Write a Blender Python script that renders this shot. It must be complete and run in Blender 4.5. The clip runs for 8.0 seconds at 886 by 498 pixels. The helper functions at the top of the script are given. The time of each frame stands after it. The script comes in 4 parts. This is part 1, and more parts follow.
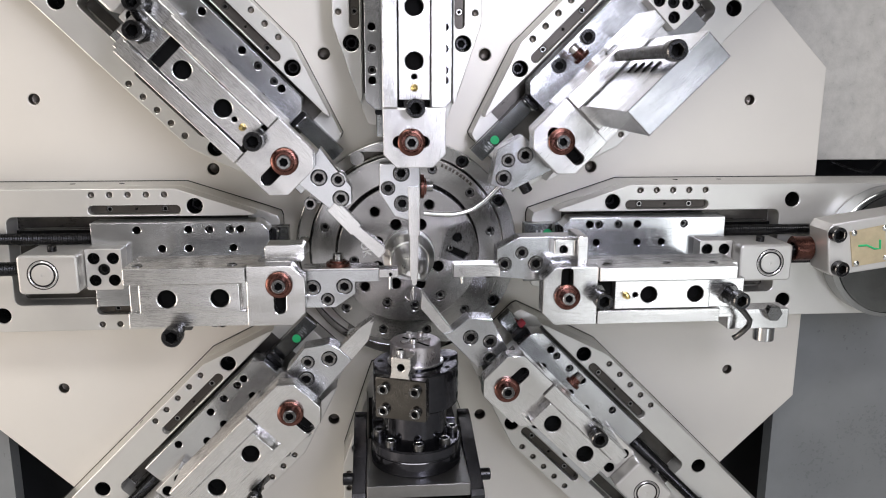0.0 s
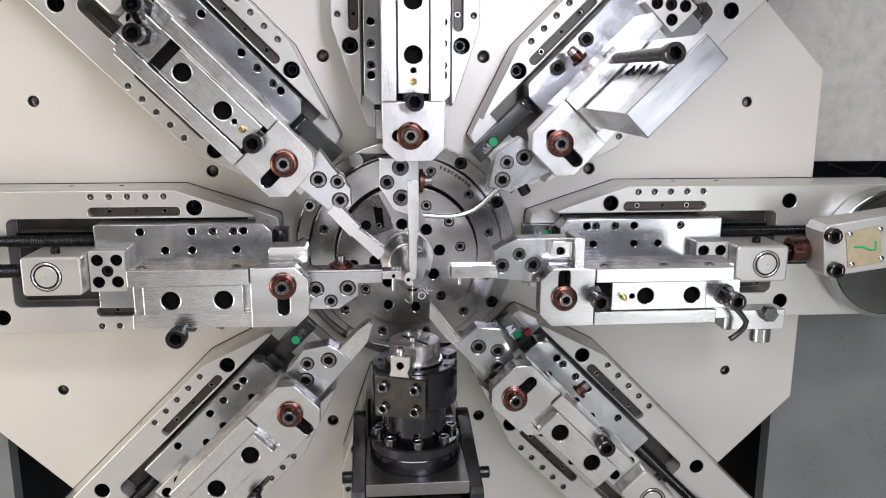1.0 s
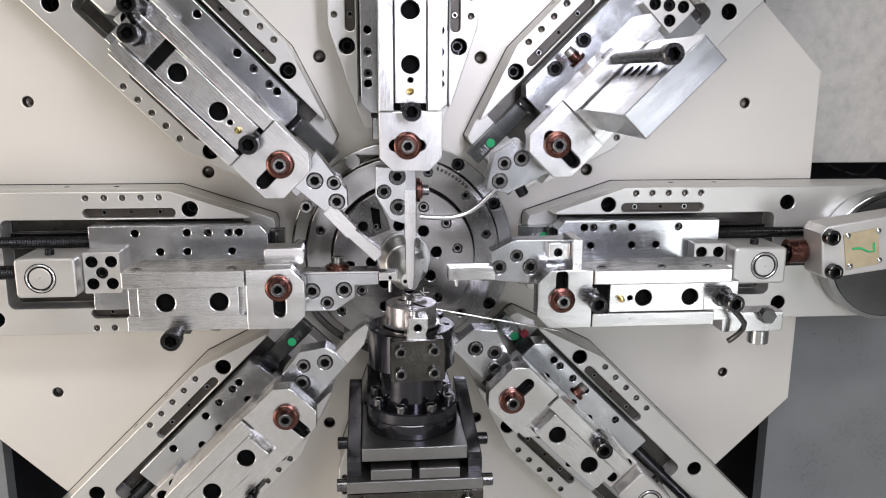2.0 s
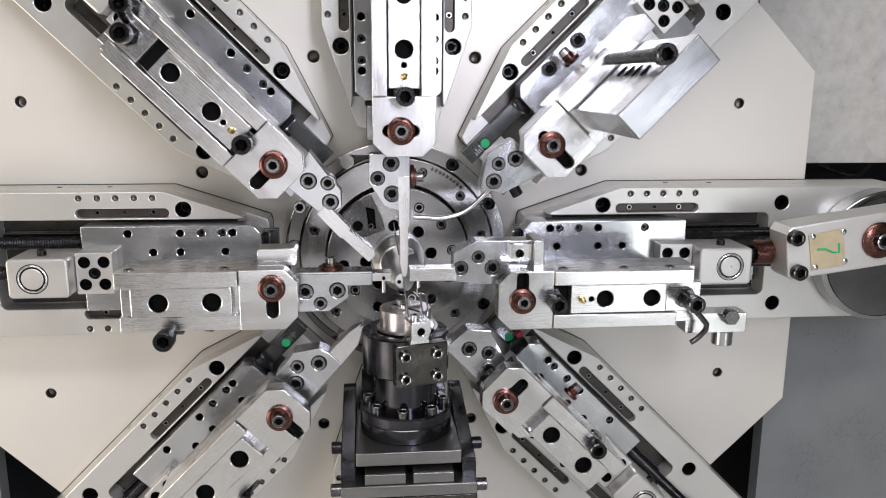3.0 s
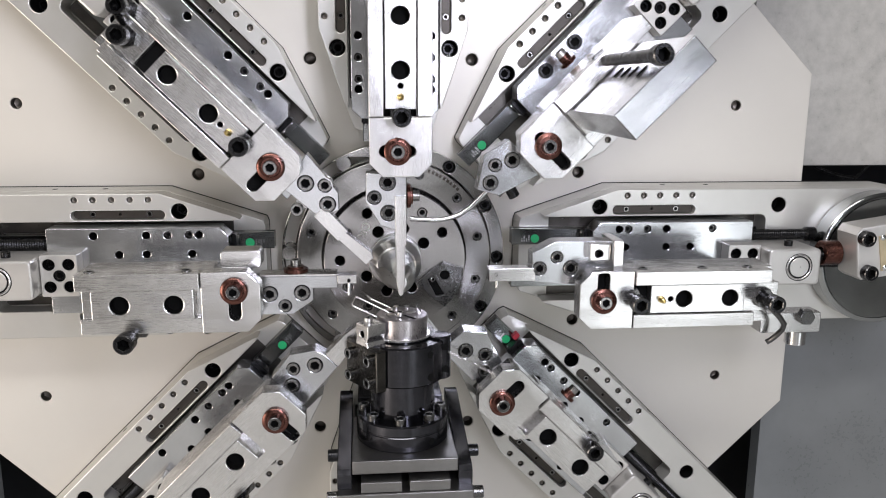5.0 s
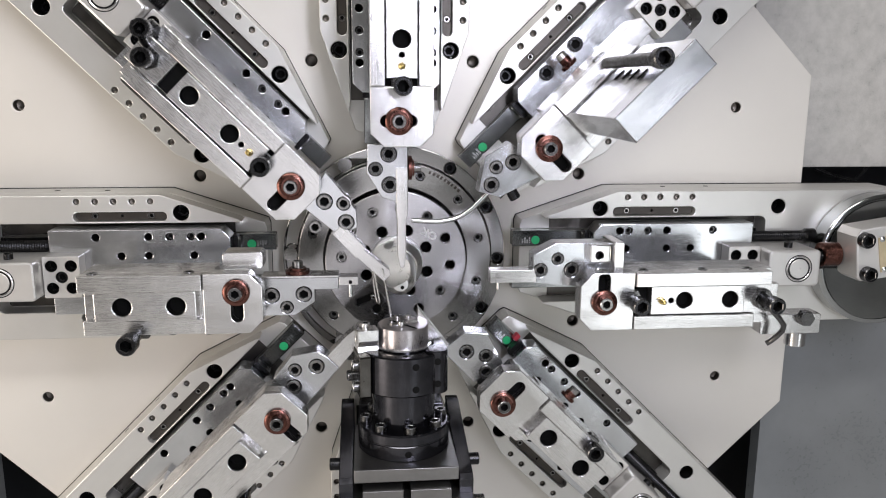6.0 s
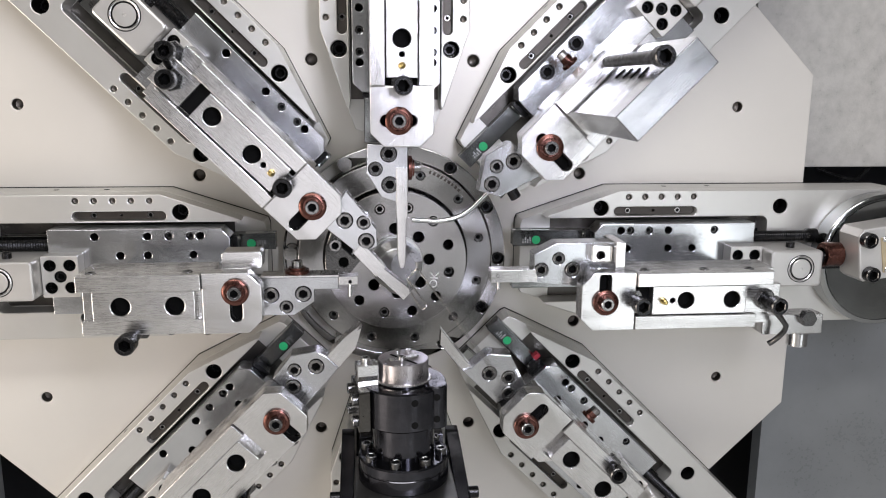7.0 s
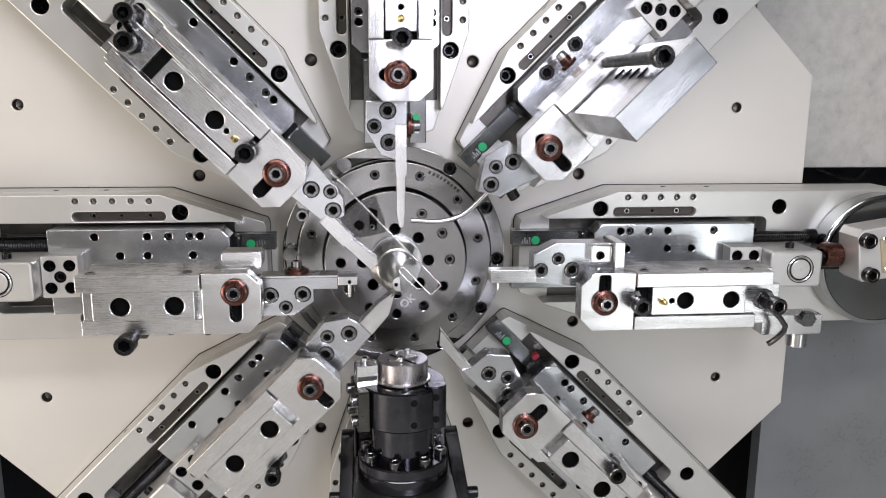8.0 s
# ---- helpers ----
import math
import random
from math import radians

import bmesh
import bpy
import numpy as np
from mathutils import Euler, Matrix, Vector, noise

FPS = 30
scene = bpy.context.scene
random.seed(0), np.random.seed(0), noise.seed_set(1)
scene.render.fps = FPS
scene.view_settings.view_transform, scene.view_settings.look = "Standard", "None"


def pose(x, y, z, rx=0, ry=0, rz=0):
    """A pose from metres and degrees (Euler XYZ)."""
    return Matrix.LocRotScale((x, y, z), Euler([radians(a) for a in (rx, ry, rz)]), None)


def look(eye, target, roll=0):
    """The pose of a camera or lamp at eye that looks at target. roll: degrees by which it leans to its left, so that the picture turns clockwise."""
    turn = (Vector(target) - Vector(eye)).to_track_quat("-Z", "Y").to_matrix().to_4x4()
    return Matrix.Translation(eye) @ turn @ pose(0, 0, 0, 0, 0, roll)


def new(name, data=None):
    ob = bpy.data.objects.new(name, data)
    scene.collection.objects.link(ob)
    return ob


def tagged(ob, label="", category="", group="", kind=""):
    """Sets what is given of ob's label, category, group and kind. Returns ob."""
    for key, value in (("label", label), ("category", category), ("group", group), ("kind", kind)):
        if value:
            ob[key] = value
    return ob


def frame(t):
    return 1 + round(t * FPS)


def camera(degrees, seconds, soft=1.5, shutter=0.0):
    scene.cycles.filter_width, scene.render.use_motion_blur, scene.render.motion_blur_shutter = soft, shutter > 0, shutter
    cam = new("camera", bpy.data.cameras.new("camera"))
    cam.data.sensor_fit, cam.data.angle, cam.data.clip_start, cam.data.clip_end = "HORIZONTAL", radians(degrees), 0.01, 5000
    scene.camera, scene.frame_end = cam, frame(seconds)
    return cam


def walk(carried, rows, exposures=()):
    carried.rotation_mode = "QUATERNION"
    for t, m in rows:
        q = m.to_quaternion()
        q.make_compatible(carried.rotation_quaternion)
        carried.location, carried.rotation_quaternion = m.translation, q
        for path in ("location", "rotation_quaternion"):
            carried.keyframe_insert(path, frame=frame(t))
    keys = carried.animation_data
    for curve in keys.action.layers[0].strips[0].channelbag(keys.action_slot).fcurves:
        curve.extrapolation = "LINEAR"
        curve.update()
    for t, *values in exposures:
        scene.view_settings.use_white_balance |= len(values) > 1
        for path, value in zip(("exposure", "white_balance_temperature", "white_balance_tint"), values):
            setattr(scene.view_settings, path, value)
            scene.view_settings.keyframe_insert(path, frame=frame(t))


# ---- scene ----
# ---- camera ----
cam = camera(58.5, 8.0, soft=1.0, shutter=0.3)
walk(cam, [
    (0.0, look((-0.0479, -1.2388, 0.2611), (0.0570, -0.0216, -0.0037), 0.194)),
    (0.5, look((-0.0488, -1.2413, 0.2604), (0.0584, -0.0240, -0.0027), 0.195)),
    (1.0, look((-0.0501, -1.2420, 0.2621), (0.0586, -0.0247, -0.0005), 0.183)),
    (1.5, look((-0.0513, -1.2392, 0.2622), (0.0596, -0.0220, 0.0003), 0.194)),
    (3.0, look((-0.0466, -1.2352, 0.2616), (0.0726, -0.0185, 0.0010), 0.286)),
    (3.5, look((-0.0467, -1.2342, 0.2588), (0.0740, -0.0169, 0.0018), 0.217)),
    (4.0, look((-0.0470, -1.2329, 0.2594), (0.0756, -0.0158, 0.0022), 0.264)),
    (4.5, look((-0.0442, -1.2329, 0.2564), (0.0785, -0.0150, 0.0028), 0.305)),
    (6.0, look((-0.0471, -1.2370, 0.2607), (0.0762, -0.0193, 0.0067), 0.329)),
    (6.5, look((-0.0472, -1.2380, 0.2596), (0.0760, -0.0201, 0.0063), 0.349)),
    (7.0, look((-0.0457, -1.2328, 0.2580), (0.0762, -0.0147, 0.0055), 0.357)),
    (7.5, look((-0.0475, -1.2336, 0.2580), (0.0747, -0.0152, 0.0067), 0.380)),
    (8.0, look((-0.0446, -1.2342, 0.2573), (0.0769, -0.0157, 0.0064), 0.365)),
])

# ---- world and lights ----
world = bpy.data.worlds.new("workshop_air")
scene.world = world
world.use_nodes = True
world.node_tree.nodes["Background"].inputs[0].default_value = (0.80, 0.86, 1.0, 1)
world.node_tree.nodes["Background"].inputs[1].default_value = 0.35
scene.view_settings.exposure = 0.15


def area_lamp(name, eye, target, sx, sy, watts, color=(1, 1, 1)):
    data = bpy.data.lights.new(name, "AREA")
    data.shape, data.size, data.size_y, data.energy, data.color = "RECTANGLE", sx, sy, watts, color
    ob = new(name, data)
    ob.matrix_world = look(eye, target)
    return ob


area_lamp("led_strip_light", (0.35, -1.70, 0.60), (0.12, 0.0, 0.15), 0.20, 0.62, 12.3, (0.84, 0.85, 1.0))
# Unseen lamp, added overhead to lift the brightness of the face plate.
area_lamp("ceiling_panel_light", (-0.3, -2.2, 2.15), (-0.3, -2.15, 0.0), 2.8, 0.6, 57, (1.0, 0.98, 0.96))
# Three unseen fill lamps, placed for brightness and reflections in the steel.
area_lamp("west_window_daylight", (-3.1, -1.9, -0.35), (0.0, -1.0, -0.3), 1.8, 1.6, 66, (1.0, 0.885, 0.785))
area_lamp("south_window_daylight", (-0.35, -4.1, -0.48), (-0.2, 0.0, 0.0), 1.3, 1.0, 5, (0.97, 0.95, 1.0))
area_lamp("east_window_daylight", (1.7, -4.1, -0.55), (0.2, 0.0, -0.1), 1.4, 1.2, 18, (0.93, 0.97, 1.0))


# ---- materials ----
def node(nt, kind, **inputs):
    n = nt.nodes.new(kind)
    for k, v in inputs.items():
        n.inputs[k.replace("_", " ")].default_value = v
    return n


def material(name, color, metal, rough, grain=400.0, stretch=(1, 1, 1), bump=0.02, wear=0.12, rough_var=0.12, spots=6.0, tint=None, spun=0.0, wave=0.0, vary=0.0):
    """A surface with fine grain (stretched where it is brushed) and broad wear, both in object space.
    wave: the depth in metres of the slight unevenness left by grinding; vary: how far pieces differ in tone."""
    m = bpy.data.materials.new(name)
    m.use_nodes = True
    nt = m.node_tree
    b = nt.nodes["Principled BSDF"]
    tc = nt.nodes.new("ShaderNodeTexCoord")
    mp = nt.nodes.new("ShaderNodeMapping")
    mp.inputs["Scale"].default_value = stretch
    nt.links.new(tc.outputs["Object"], mp.inputs["Vector"])
    fine = node(nt, "ShaderNodeTexNoise", Scale=grain, Detail=3.0, Roughness=0.6)
    nt.links.new(mp.outputs[0], fine.inputs["Vector"])
    broad = node(nt, "ShaderNodeTexNoise", Scale=spots, Detail=5.0, Roughness=0.65)
    nt.links.new(tc.outputs["Object"], broad.inputs["Vector"])
    mix = nt.nodes.new("ShaderNodeMix")
    mix.data_type = "RGBA"
    dark = tint or tuple(c * (1 - wear * 2) for c in color)
    mix.inputs["A"].default_value = (*dark, 1)
    mix.inputs["B"].default_value = (*color, 1)
    ramp = nt.nodes.new("ShaderNodeMapRange")
    ramp.inputs["From Min"].default_value, ramp.inputs["From Max"].default_value = 0.32, 0.62
    nt.links.new(broad.outputs["Fac"], ramp.inputs["Value"])
    nt.links.new(ramp.outputs[0], mix.inputs["Factor"])
    info = nt.nodes.new("ShaderNodeObjectInfo")
    tone = nt.nodes.new("ShaderNodeMapRange")
    tone.inputs["To Min"].default_value, tone.inputs["To Max"].default_value = 1 - vary, 1 + vary * 0.6
    nt.links.new(info.outputs["Random"], tone.inputs["Value"])
    hue = nt.nodes.new("ShaderNodeHueSaturation")
    nt.links.new(tone.outputs[0], hue.inputs["Value"])
    nt.links.new(mix.outputs["Result"], hue.inputs["Color"])
    nt.links.new(hue.outputs[0], b.inputs["Base Color"])
    add = nt.nodes.new("ShaderNodeMath")
    add.operation = "ADD"
    nt.links.new(broad.outputs["Fac"], add.inputs[0])
    nt.links.new(fine.outputs["Fac"], add.inputs[1])
    rr = nt.nodes.new("ShaderNodeMapRange")
    rr.inputs["From Min"].default_value, rr.inputs["From Max"].default_value = 0.6, 1.4
    rr.inputs["To Min"].default_value, rr.inputs["To Max"].default_value = max(0.04, rough - rough_var), rough + rough_var
    nt.links.new(add.outputs[0], rr.inputs["Value"])
    nt.links.new(rr.outputs[0], b.inputs["Roughness"])
    bp = node(nt, "ShaderNodeBump", Strength=bump * 10, Distance=0.0002)
    nt.links.new(fine.outputs["Fac"], bp.inputs["Height"])
    nt.links.new(bp.outputs[0], b.inputs["Normal"])
    if wave:
        shift = nt.nodes.new("ShaderNodeVectorMath")
        shift.operation = "MULTIPLY_ADD"
        shift.inputs[1].default_value = (0.3, 1.0, 1.0)
        nt.links.new(tc.outputs["Object"], shift.inputs[0])
        nt.links.new(info.outputs["Random"], shift.inputs[2])
        swell = node(nt, "ShaderNodeTexNoise", Scale=22.0, Detail=1.5, Roughness=0.45)
        nt.links.new(shift.outputs[0], swell.inputs["Vector"])
        uneven = node(nt, "ShaderNodeBump", Strength=1.0, Distance=wave)
        nt.links.new(swell.outputs["Fac"], uneven.inputs["Height"])
        nt.links.new(uneven.outputs[0], bp.inputs["Normal"])
    b.inputs["Metallic"].default_value = metal
    if spun == "straight":
        # ground in straight strokes that turn with the piece
        grain_dir = node(nt, "ShaderNodeVectorTransform", Vector=(math.cos(radians(34)), math.sin(radians(34)), 0.0))
        grain_dir.vector_type, grain_dir.convert_from, grain_dir.convert_to = "VECTOR", "OBJECT", "WORLD"
        b.inputs["Anisotropic"].default_value = 0.75
        nt.links.new(grain_dir.outputs[0], b.inputs["Tangent"])
    elif spun:
        tan = nt.nodes.new("ShaderNodeTangent")
        tan.direction_type, tan.axis = "RADIAL", "Z"
        b.inputs["Anisotropic"].default_value = spun
        nt.links.new(tan.outputs[0], b.inputs["Tangent"])
    return m


PLATE = material("satin_nickel_plate", (0.70, 0.67, 0.62), 0.32, 0.42, 400, (0.15, 2, 3), 0.004, 0.025, 0.04, 2.5)
BED = material("ground_bed_steel", (0.64, 0.63, 0.60), 0.6, 0.34, 900, (0.06, 2, 2), 0.015, 0.05, 0.08, 4)
GROUND = material("ground_tool_steel", (0.76, 0.75, 0.745), 1.0, 0.25, 1200, (0.04, 3, 3), 0.005, 0.08, 0.09, 9, wave=0.0018, vary=0.06)
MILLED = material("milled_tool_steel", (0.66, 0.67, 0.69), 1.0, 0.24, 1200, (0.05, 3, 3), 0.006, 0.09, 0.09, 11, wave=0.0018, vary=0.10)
STRIP = material("dark_gib_steel", (0.075, 0.066, 0.058), 0.6, 0.42, 500, (0.1, 2, 2), 0.02, 0.12, 0.1, 20)
BRIGHT = material("polished_steel", (0.72, 0.72, 0.73), 1.0, 0.16, 900, (1, 1, 0.05), 0.01, 0.05, 0.08, 20)
TURNED = material("turned_steel", (0.37, 0.365, 0.36), 1.0, 0.17, 500, (1, 1, 1), 0.0, 0.05, 0.015, 18, None, 0.9)
DISC = material("straight_ground_steel", (0.42, 0.41, 0.41), 1.0, 0.25, 500, (1, 1, 1), 0.0, 0.06, 0.03, 18, None, "straight")
DARKSTEEL = material("dark_steel", (0.15, 0.148, 0.147), 1.0, 0.28, 500, (1, 1, 1), 0.005, 0.15, 0.12, 12)
OXIDE = material("black_oxide", (0.035, 0.035, 0.037), 0.9, 0.28, 900, (1, 1, 1), 0.02, 0.2, 0.12, 60)
SCREW = material("blackened_screw", (0.35, 0.342, 0.335), 1.0, 0.22, 900, (1, 1, 1), 0.02, 0.25, 0.1, 90)
OILED = material("oiled_brown_steel", (0.115, 0.108, 0.10), 1.0, 0.24, 700, (1, 1, 0.4), 0.02, 0.15, 0.1, 25, wave=0.003)
SATIN = material("satin_base_steel", (0.27, 0.265, 0.26), 1.0, 0.40, 700, (0.2, 1, 1), 0.02, 0.1, 0.08, 20)
BLUED = material("blued_steel", (0.075, 0.075, 0.086), 0.95, 0.15, 600, (1, 1, 0.3), 0.02, 0.2, 0.1, 25)
# Near black, so holes, slots and sockets look shaded to the bottom.
BORE = material("shade_black", (0.005, 0.005, 0.005), 0.0, 0.7, 200, (1, 1, 1), 0.02, 0.1, 0.1, 30)
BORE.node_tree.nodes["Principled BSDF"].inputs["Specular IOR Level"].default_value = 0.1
TAPPED = material("tapped_steel_hole", (0.13, 0.115, 0.10), 0.8, 0.35, 200, (1, 1, 4), 0.05, 0.2, 0.1, 60)
RAIL = material("hardened_rail_steel", (0.38, 0.39, 0.39), 1.0, 0.16, 1200, (0.05, 3, 3), 0.01, 0.06, 0.05, 14)
# Dark with grease, and with the shade of the channel coloured in.
GREASE_SHADE = material("greased_shaded_steel", (0.10, 0.093, 0.085), 0.8, 0.33, 300, (0.3, 1, 1), 0.03, 0.2, 0.12, 25)
# Oil and shadow of the seam in one dark colour.
SEAM_DARK = material("oily_seam_shade", (0.03, 0.028, 0.026), 0.4, 0.35, 300, (0.3, 1, 1), 0.03, 0.2, 0.12, 25)
COPPER = material("copper_washer", (0.165, 0.076, 0.062), 1.0, 0.27, 700, (1, 1, 1), 0.02, 0.18, 0.12, 80)
BRASS = material("brass", (0.72, 0.55, 0.22), 1.0, 0.28, 700, (1, 1, 1), 0.02, 0.1, 0.1, 80)
CASTING = material("painted_casting", (0.62, 0.605, 0.58), 0.6, 0.36, 300, (1, 1, 1), 0.02, 0.05, 0.08, 8)
NOSE = material("polished_nose_steel", (0.80, 0.80, 0.80), 1.0, 0.30, 700, (1, 1, 0.1), 0.004, 0.04, 0.05, 25)
CABINET = material("grey_cabinet_paint", (0.21, 0.22, 0.225), 0.0, 0.32, 120, (1, 1, 1), 0.05, 0.12, 0.1, 3)
MOTTLED = material("oily_grey_paint", (0.50, 0.485, 0.455), 0.0, 0.36, 260, (1, 1, 1), 0.25, 0.10, 0.15, 35)
# Near black: the unlit hollow behind the plate, put into colour.
CAVITY_SHADE = material("cavity_shade_black", (0.02, 0.021, 0.024), 0.0, 0.5, 60, (1, 1, 1), 0.05, 0.2, 0.1, 3)
GREEN = material("green_sticker", (0.015, 0.46, 0.17), 0.0, 0.5, 300, (1, 1, 1), 0.0, 0.05, 0.05, 30)
CAPSTEEL = material("worn_cap_steel", (0.56, 0.53, 0.55), 1.0, 0.30, 900, (1, 1, 0.2), 0.01, 0.06, 0.06, 30)
RED = material("red_mark", (0.42, 0.02, 0.04), 0.0, 0.5, 300, (1, 1, 1), 0.0, 0.05, 0.05, 30)
CHALK = material("chalk_mark", (0.88, 0.88, 0.88), 0.0, 0.8, 900, (1, 1, 1), 0.05, 0.2, 0.05, 90)
BADGE = material("brass_badge", (0.60, 0.50, 0.33), 0.6, 0.4, 300, (1, 1, 1), 0.02, 0.1, 0.1, 30)
# Tones of the unseen room, set for its reflections and floor bounce.
WHITE = material("wall_paint", (0.21, 0.21, 0.207), 0.0, 0.7, 60, (1, 1, 1), 0.05, 0.05, 0.05, 2)
FLOOR = material("bounce_floor_grey", (0.72, 0.72, 0.70), 0.0, 0.45, 60, (1, 1, 1), 0.05, 0.12, 0.1, 3)
WIRE = material("spring_wire", (0.72, 0.71, 0.70), 1.0, 0.22, 900, (1, 1, 0.1), 0.01, 0.05, 0.08, 60)

# ---- mesh helpers (millimetres in, metres out) ----
MM = 0.001


def finish(me, material_, smooth=35):
    me.materials.clear()
    me.materials.append(material_)
    if smooth:
        for p in me.polygons:
            p.use_smooth = True
        me.set_sharp_from_angle(angle=radians(smooth))
    return me


def circle(cx, cy, r, n=24):
    return [(cx + r * math.cos(2 * math.pi * i / n), cy + r * math.sin(2 * math.pi * i / n)) for i in range(n)]


def slot(x0, x1, y, r, n=14):
    """A stadium along x from x0 to x1 with round ends."""
    pts = [(x1 - r + r * math.cos(a), y + r * math.sin(a)) for a in np.linspace(-math.pi / 2, math.pi / 2, n)]
    return pts + [(x0 + r + r * math.cos(a), y + r * math.sin(a)) for a in np.linspace(math.pi / 2, 3 * math.pi / 2, n)]


def slot_y(x, y0, y1, r):
    return [(x + b, a) for a, b in slot(y0, y1, 0, r)][::-1]


def rect(x0, x1, y0, y1, c=0.0):
    """A rectangle, with its corners cut by c."""
    if not c:
        return [(x0, y0), (x1, y0), (x1, y1), (x0, y1)]
    return [(x0 + c, y0), (x1 - c, y0), (x1, y0 + c), (x1, y1 - c), (x1 - c, y1), (x0 + c, y1), (x0, y1 - c), (x0, y0 + c)]


def rounded(x0, x1, y0, y1, r, n=5):
    pts = []
    for cx, cy, a0 in ((x1 - r, y0 + r, -90), (x1 - r, y1 - r, 0), (x0 + r, y1 - r, 90), (x0 + r, y0 + r, 180)):
        pts += [(cx + r * math.cos(radians(a)), cy + r * math.sin(radians(a))) for a in np.linspace(a0, a0 + 90, n)]
    return pts


def slab(outline, z0, z1, material_, holes=(), bevel=0.8, turn=None, smooth=20):
    """A plate cut to an outline with real holes through it and eased edges, from z0 to z1."""
    cu = bpy.data.curves.new("cut", "CURVE")
    cu.dimensions, cu.fill_mode = "2D", "BOTH"
    cu.extrude, cu.bevel_depth, cu.bevel_resolution, cu.offset = ((z1 - z0) / 2 - bevel) * MM, bevel * MM, 1, -bevel * MM
    for pts in [outline, *holes]:
        s = cu.splines.new("POLY")
        s.points.add(len(pts) - 1)
        for p, (x, y) in zip(s.points, pts):
            p.co = (x * MM, y * MM, 0, 1)
        s.use_cyclic_u = True
    ob = bpy.data.objects.new("cut", cu)
    me = bpy.data.meshes.new_from_object(ob)
    bpy.data.objects.remove(ob)
    bpy.data.curves.remove(cu)
    me.transform(Matrix.Translation((0, 0, (z0 + z1) / 2 * MM)))
    bm = bmesh.new()
    bm.from_mesh(me)
    bmesh.ops.remove_doubles(bm, verts=bm.verts, dist=2e-6)
    bm.to_mesh(me)
    bm.free()
    if turn is not None:
        me.transform(turn)
    return finish(me, material_, smooth)


def lathe(profile, material_, n=32, smooth=35, turn=None):
    """A turned body about z from (radius, height) pairs; ends closed where the radius is 0."""
    verts, faces, rings = [], [], []
    for r, z in profile:
        if r == 0:
            rings.append([len(verts)] * n)
            verts.append((0, 0, z * MM))
        else:
            rings.append(list(range(len(verts), len(verts) + n)))
            verts += [(r * MM * math.cos(2 * math.pi * i / n), r * MM * math.sin(2 * math.pi * i / n), z * MM) for i in range(n)]
    for a, b in zip(rings, rings[1:]):
        for i in range(n):
            j = (i + 1) % n
            f = []
            for k in (a[i], a[j], b[j], b[i]):
                if k not in f:
                    f.append(k)
            if len(f) > 2:
                faces.append(f)
    me = bpy.data.meshes.new("turned")
    me.from_pydata(verts, [], faces)
    if turn is not None:
        me.transform(turn)
    return finish(me, material_, smooth)


def tube(points, r, material_, n=8, smooth=60):
    """A round rod along a line of points (mm)."""
    pts = [Vector(p) * MM for p in points]
    verts, faces = [], []
    side = None
    for i, p in enumerate(pts):
        d = (pts[min(i + 1, len(pts) - 1)] - pts[max(i - 1, 0)]).normalized()
        side = (side - d * side.dot(d)).normalized() if side else d.orthogonal().normalized()
        up = d.cross(side)
        verts += [p + (side * math.cos(2 * math.pi * k / n) + up * math.sin(2 * math.pi * k / n)) * r * MM for k in range(n)]
    for i in range(len(pts) - 1):
        for k in range(n):
            j = (k + 1) % n
            faces.append((i * n + k, i * n + j, (i + 1) * n + j, (i + 1) * n + k))
    faces.append(tuple(range(n))[::-1])
    faces.append(tuple(range((len(pts) - 1) * n, len(pts) * n)))
    me = bpy.data.meshes.new("rod")
    me.from_pydata([tuple(v) for v in verts], [], faces)
    return finish(me, material_, smooth)


def screw_mesh(r, h, material_, depth=0.85, n=24):
    """A socket head cap screw, its seat at z = 0: knurl-edged head, chamfer and a six-sided socket."""
    def hexa(i, s):
        a = 2 * math.pi * i / n
        b = (a + math.pi / 6) % (math.pi / 3) - math.pi / 6
        return s / math.cos(b)
    rows = [(lambda i: r, 0), (lambda i: r, h - 0.12 * r), (lambda i: r * 0.88, h), (lambda i: hexa(i, r * 0.60), h),
            (lambda i: hexa(i, r * 0.53), h - 0.08 * r), (lambda i: hexa(i, r * 0.53), h * (1 - depth))]
    verts, faces = [], []
    for f, z in rows:
        verts += [(f(i) * MM * math.cos(2 * math.pi * i / n), f(i) * MM * math.sin(2 * math.pi * i / n), z * MM) for i in range(n)]
    for k in range(len(rows) - 1):
        for i in range(n):
            j = (i + 1) % n
            faces.append((k * n + i, k * n + j, (k + 1) * n + j, (k + 1) * n + i))
    faces.append(tuple(range((len(rows) - 1) * n, len(rows) * n)))
    faces.append(tuple(range(n))[::-1])
    me = bpy.data.meshes.new("screw")
    me.from_pydata(verts, [], faces)
    finish(me, material_, 30)
    # Black paints the shade in the socket; brighter rims are wear plus painted glint.
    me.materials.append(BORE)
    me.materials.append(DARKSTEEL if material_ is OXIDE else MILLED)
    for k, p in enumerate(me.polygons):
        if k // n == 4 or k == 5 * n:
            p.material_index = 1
        elif k // n in (1, 3):
            p.material_index = 2
    return me


CACHE = {}


def cached(key, make):
    if key not in CACHE:
        CACHE[key] = make()
    return CACHE[key]


def screw(r, h, mat=None):
    mat = mat or SCREW
    return cached(("screw", r, h, mat.name), lambda: screw_mesh(r, h, mat))


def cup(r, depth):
    """The inside of a blind bore: wall and floor coloured black as its shade, its mouth at z = 0."""
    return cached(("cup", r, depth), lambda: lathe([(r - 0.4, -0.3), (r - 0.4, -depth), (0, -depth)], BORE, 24))


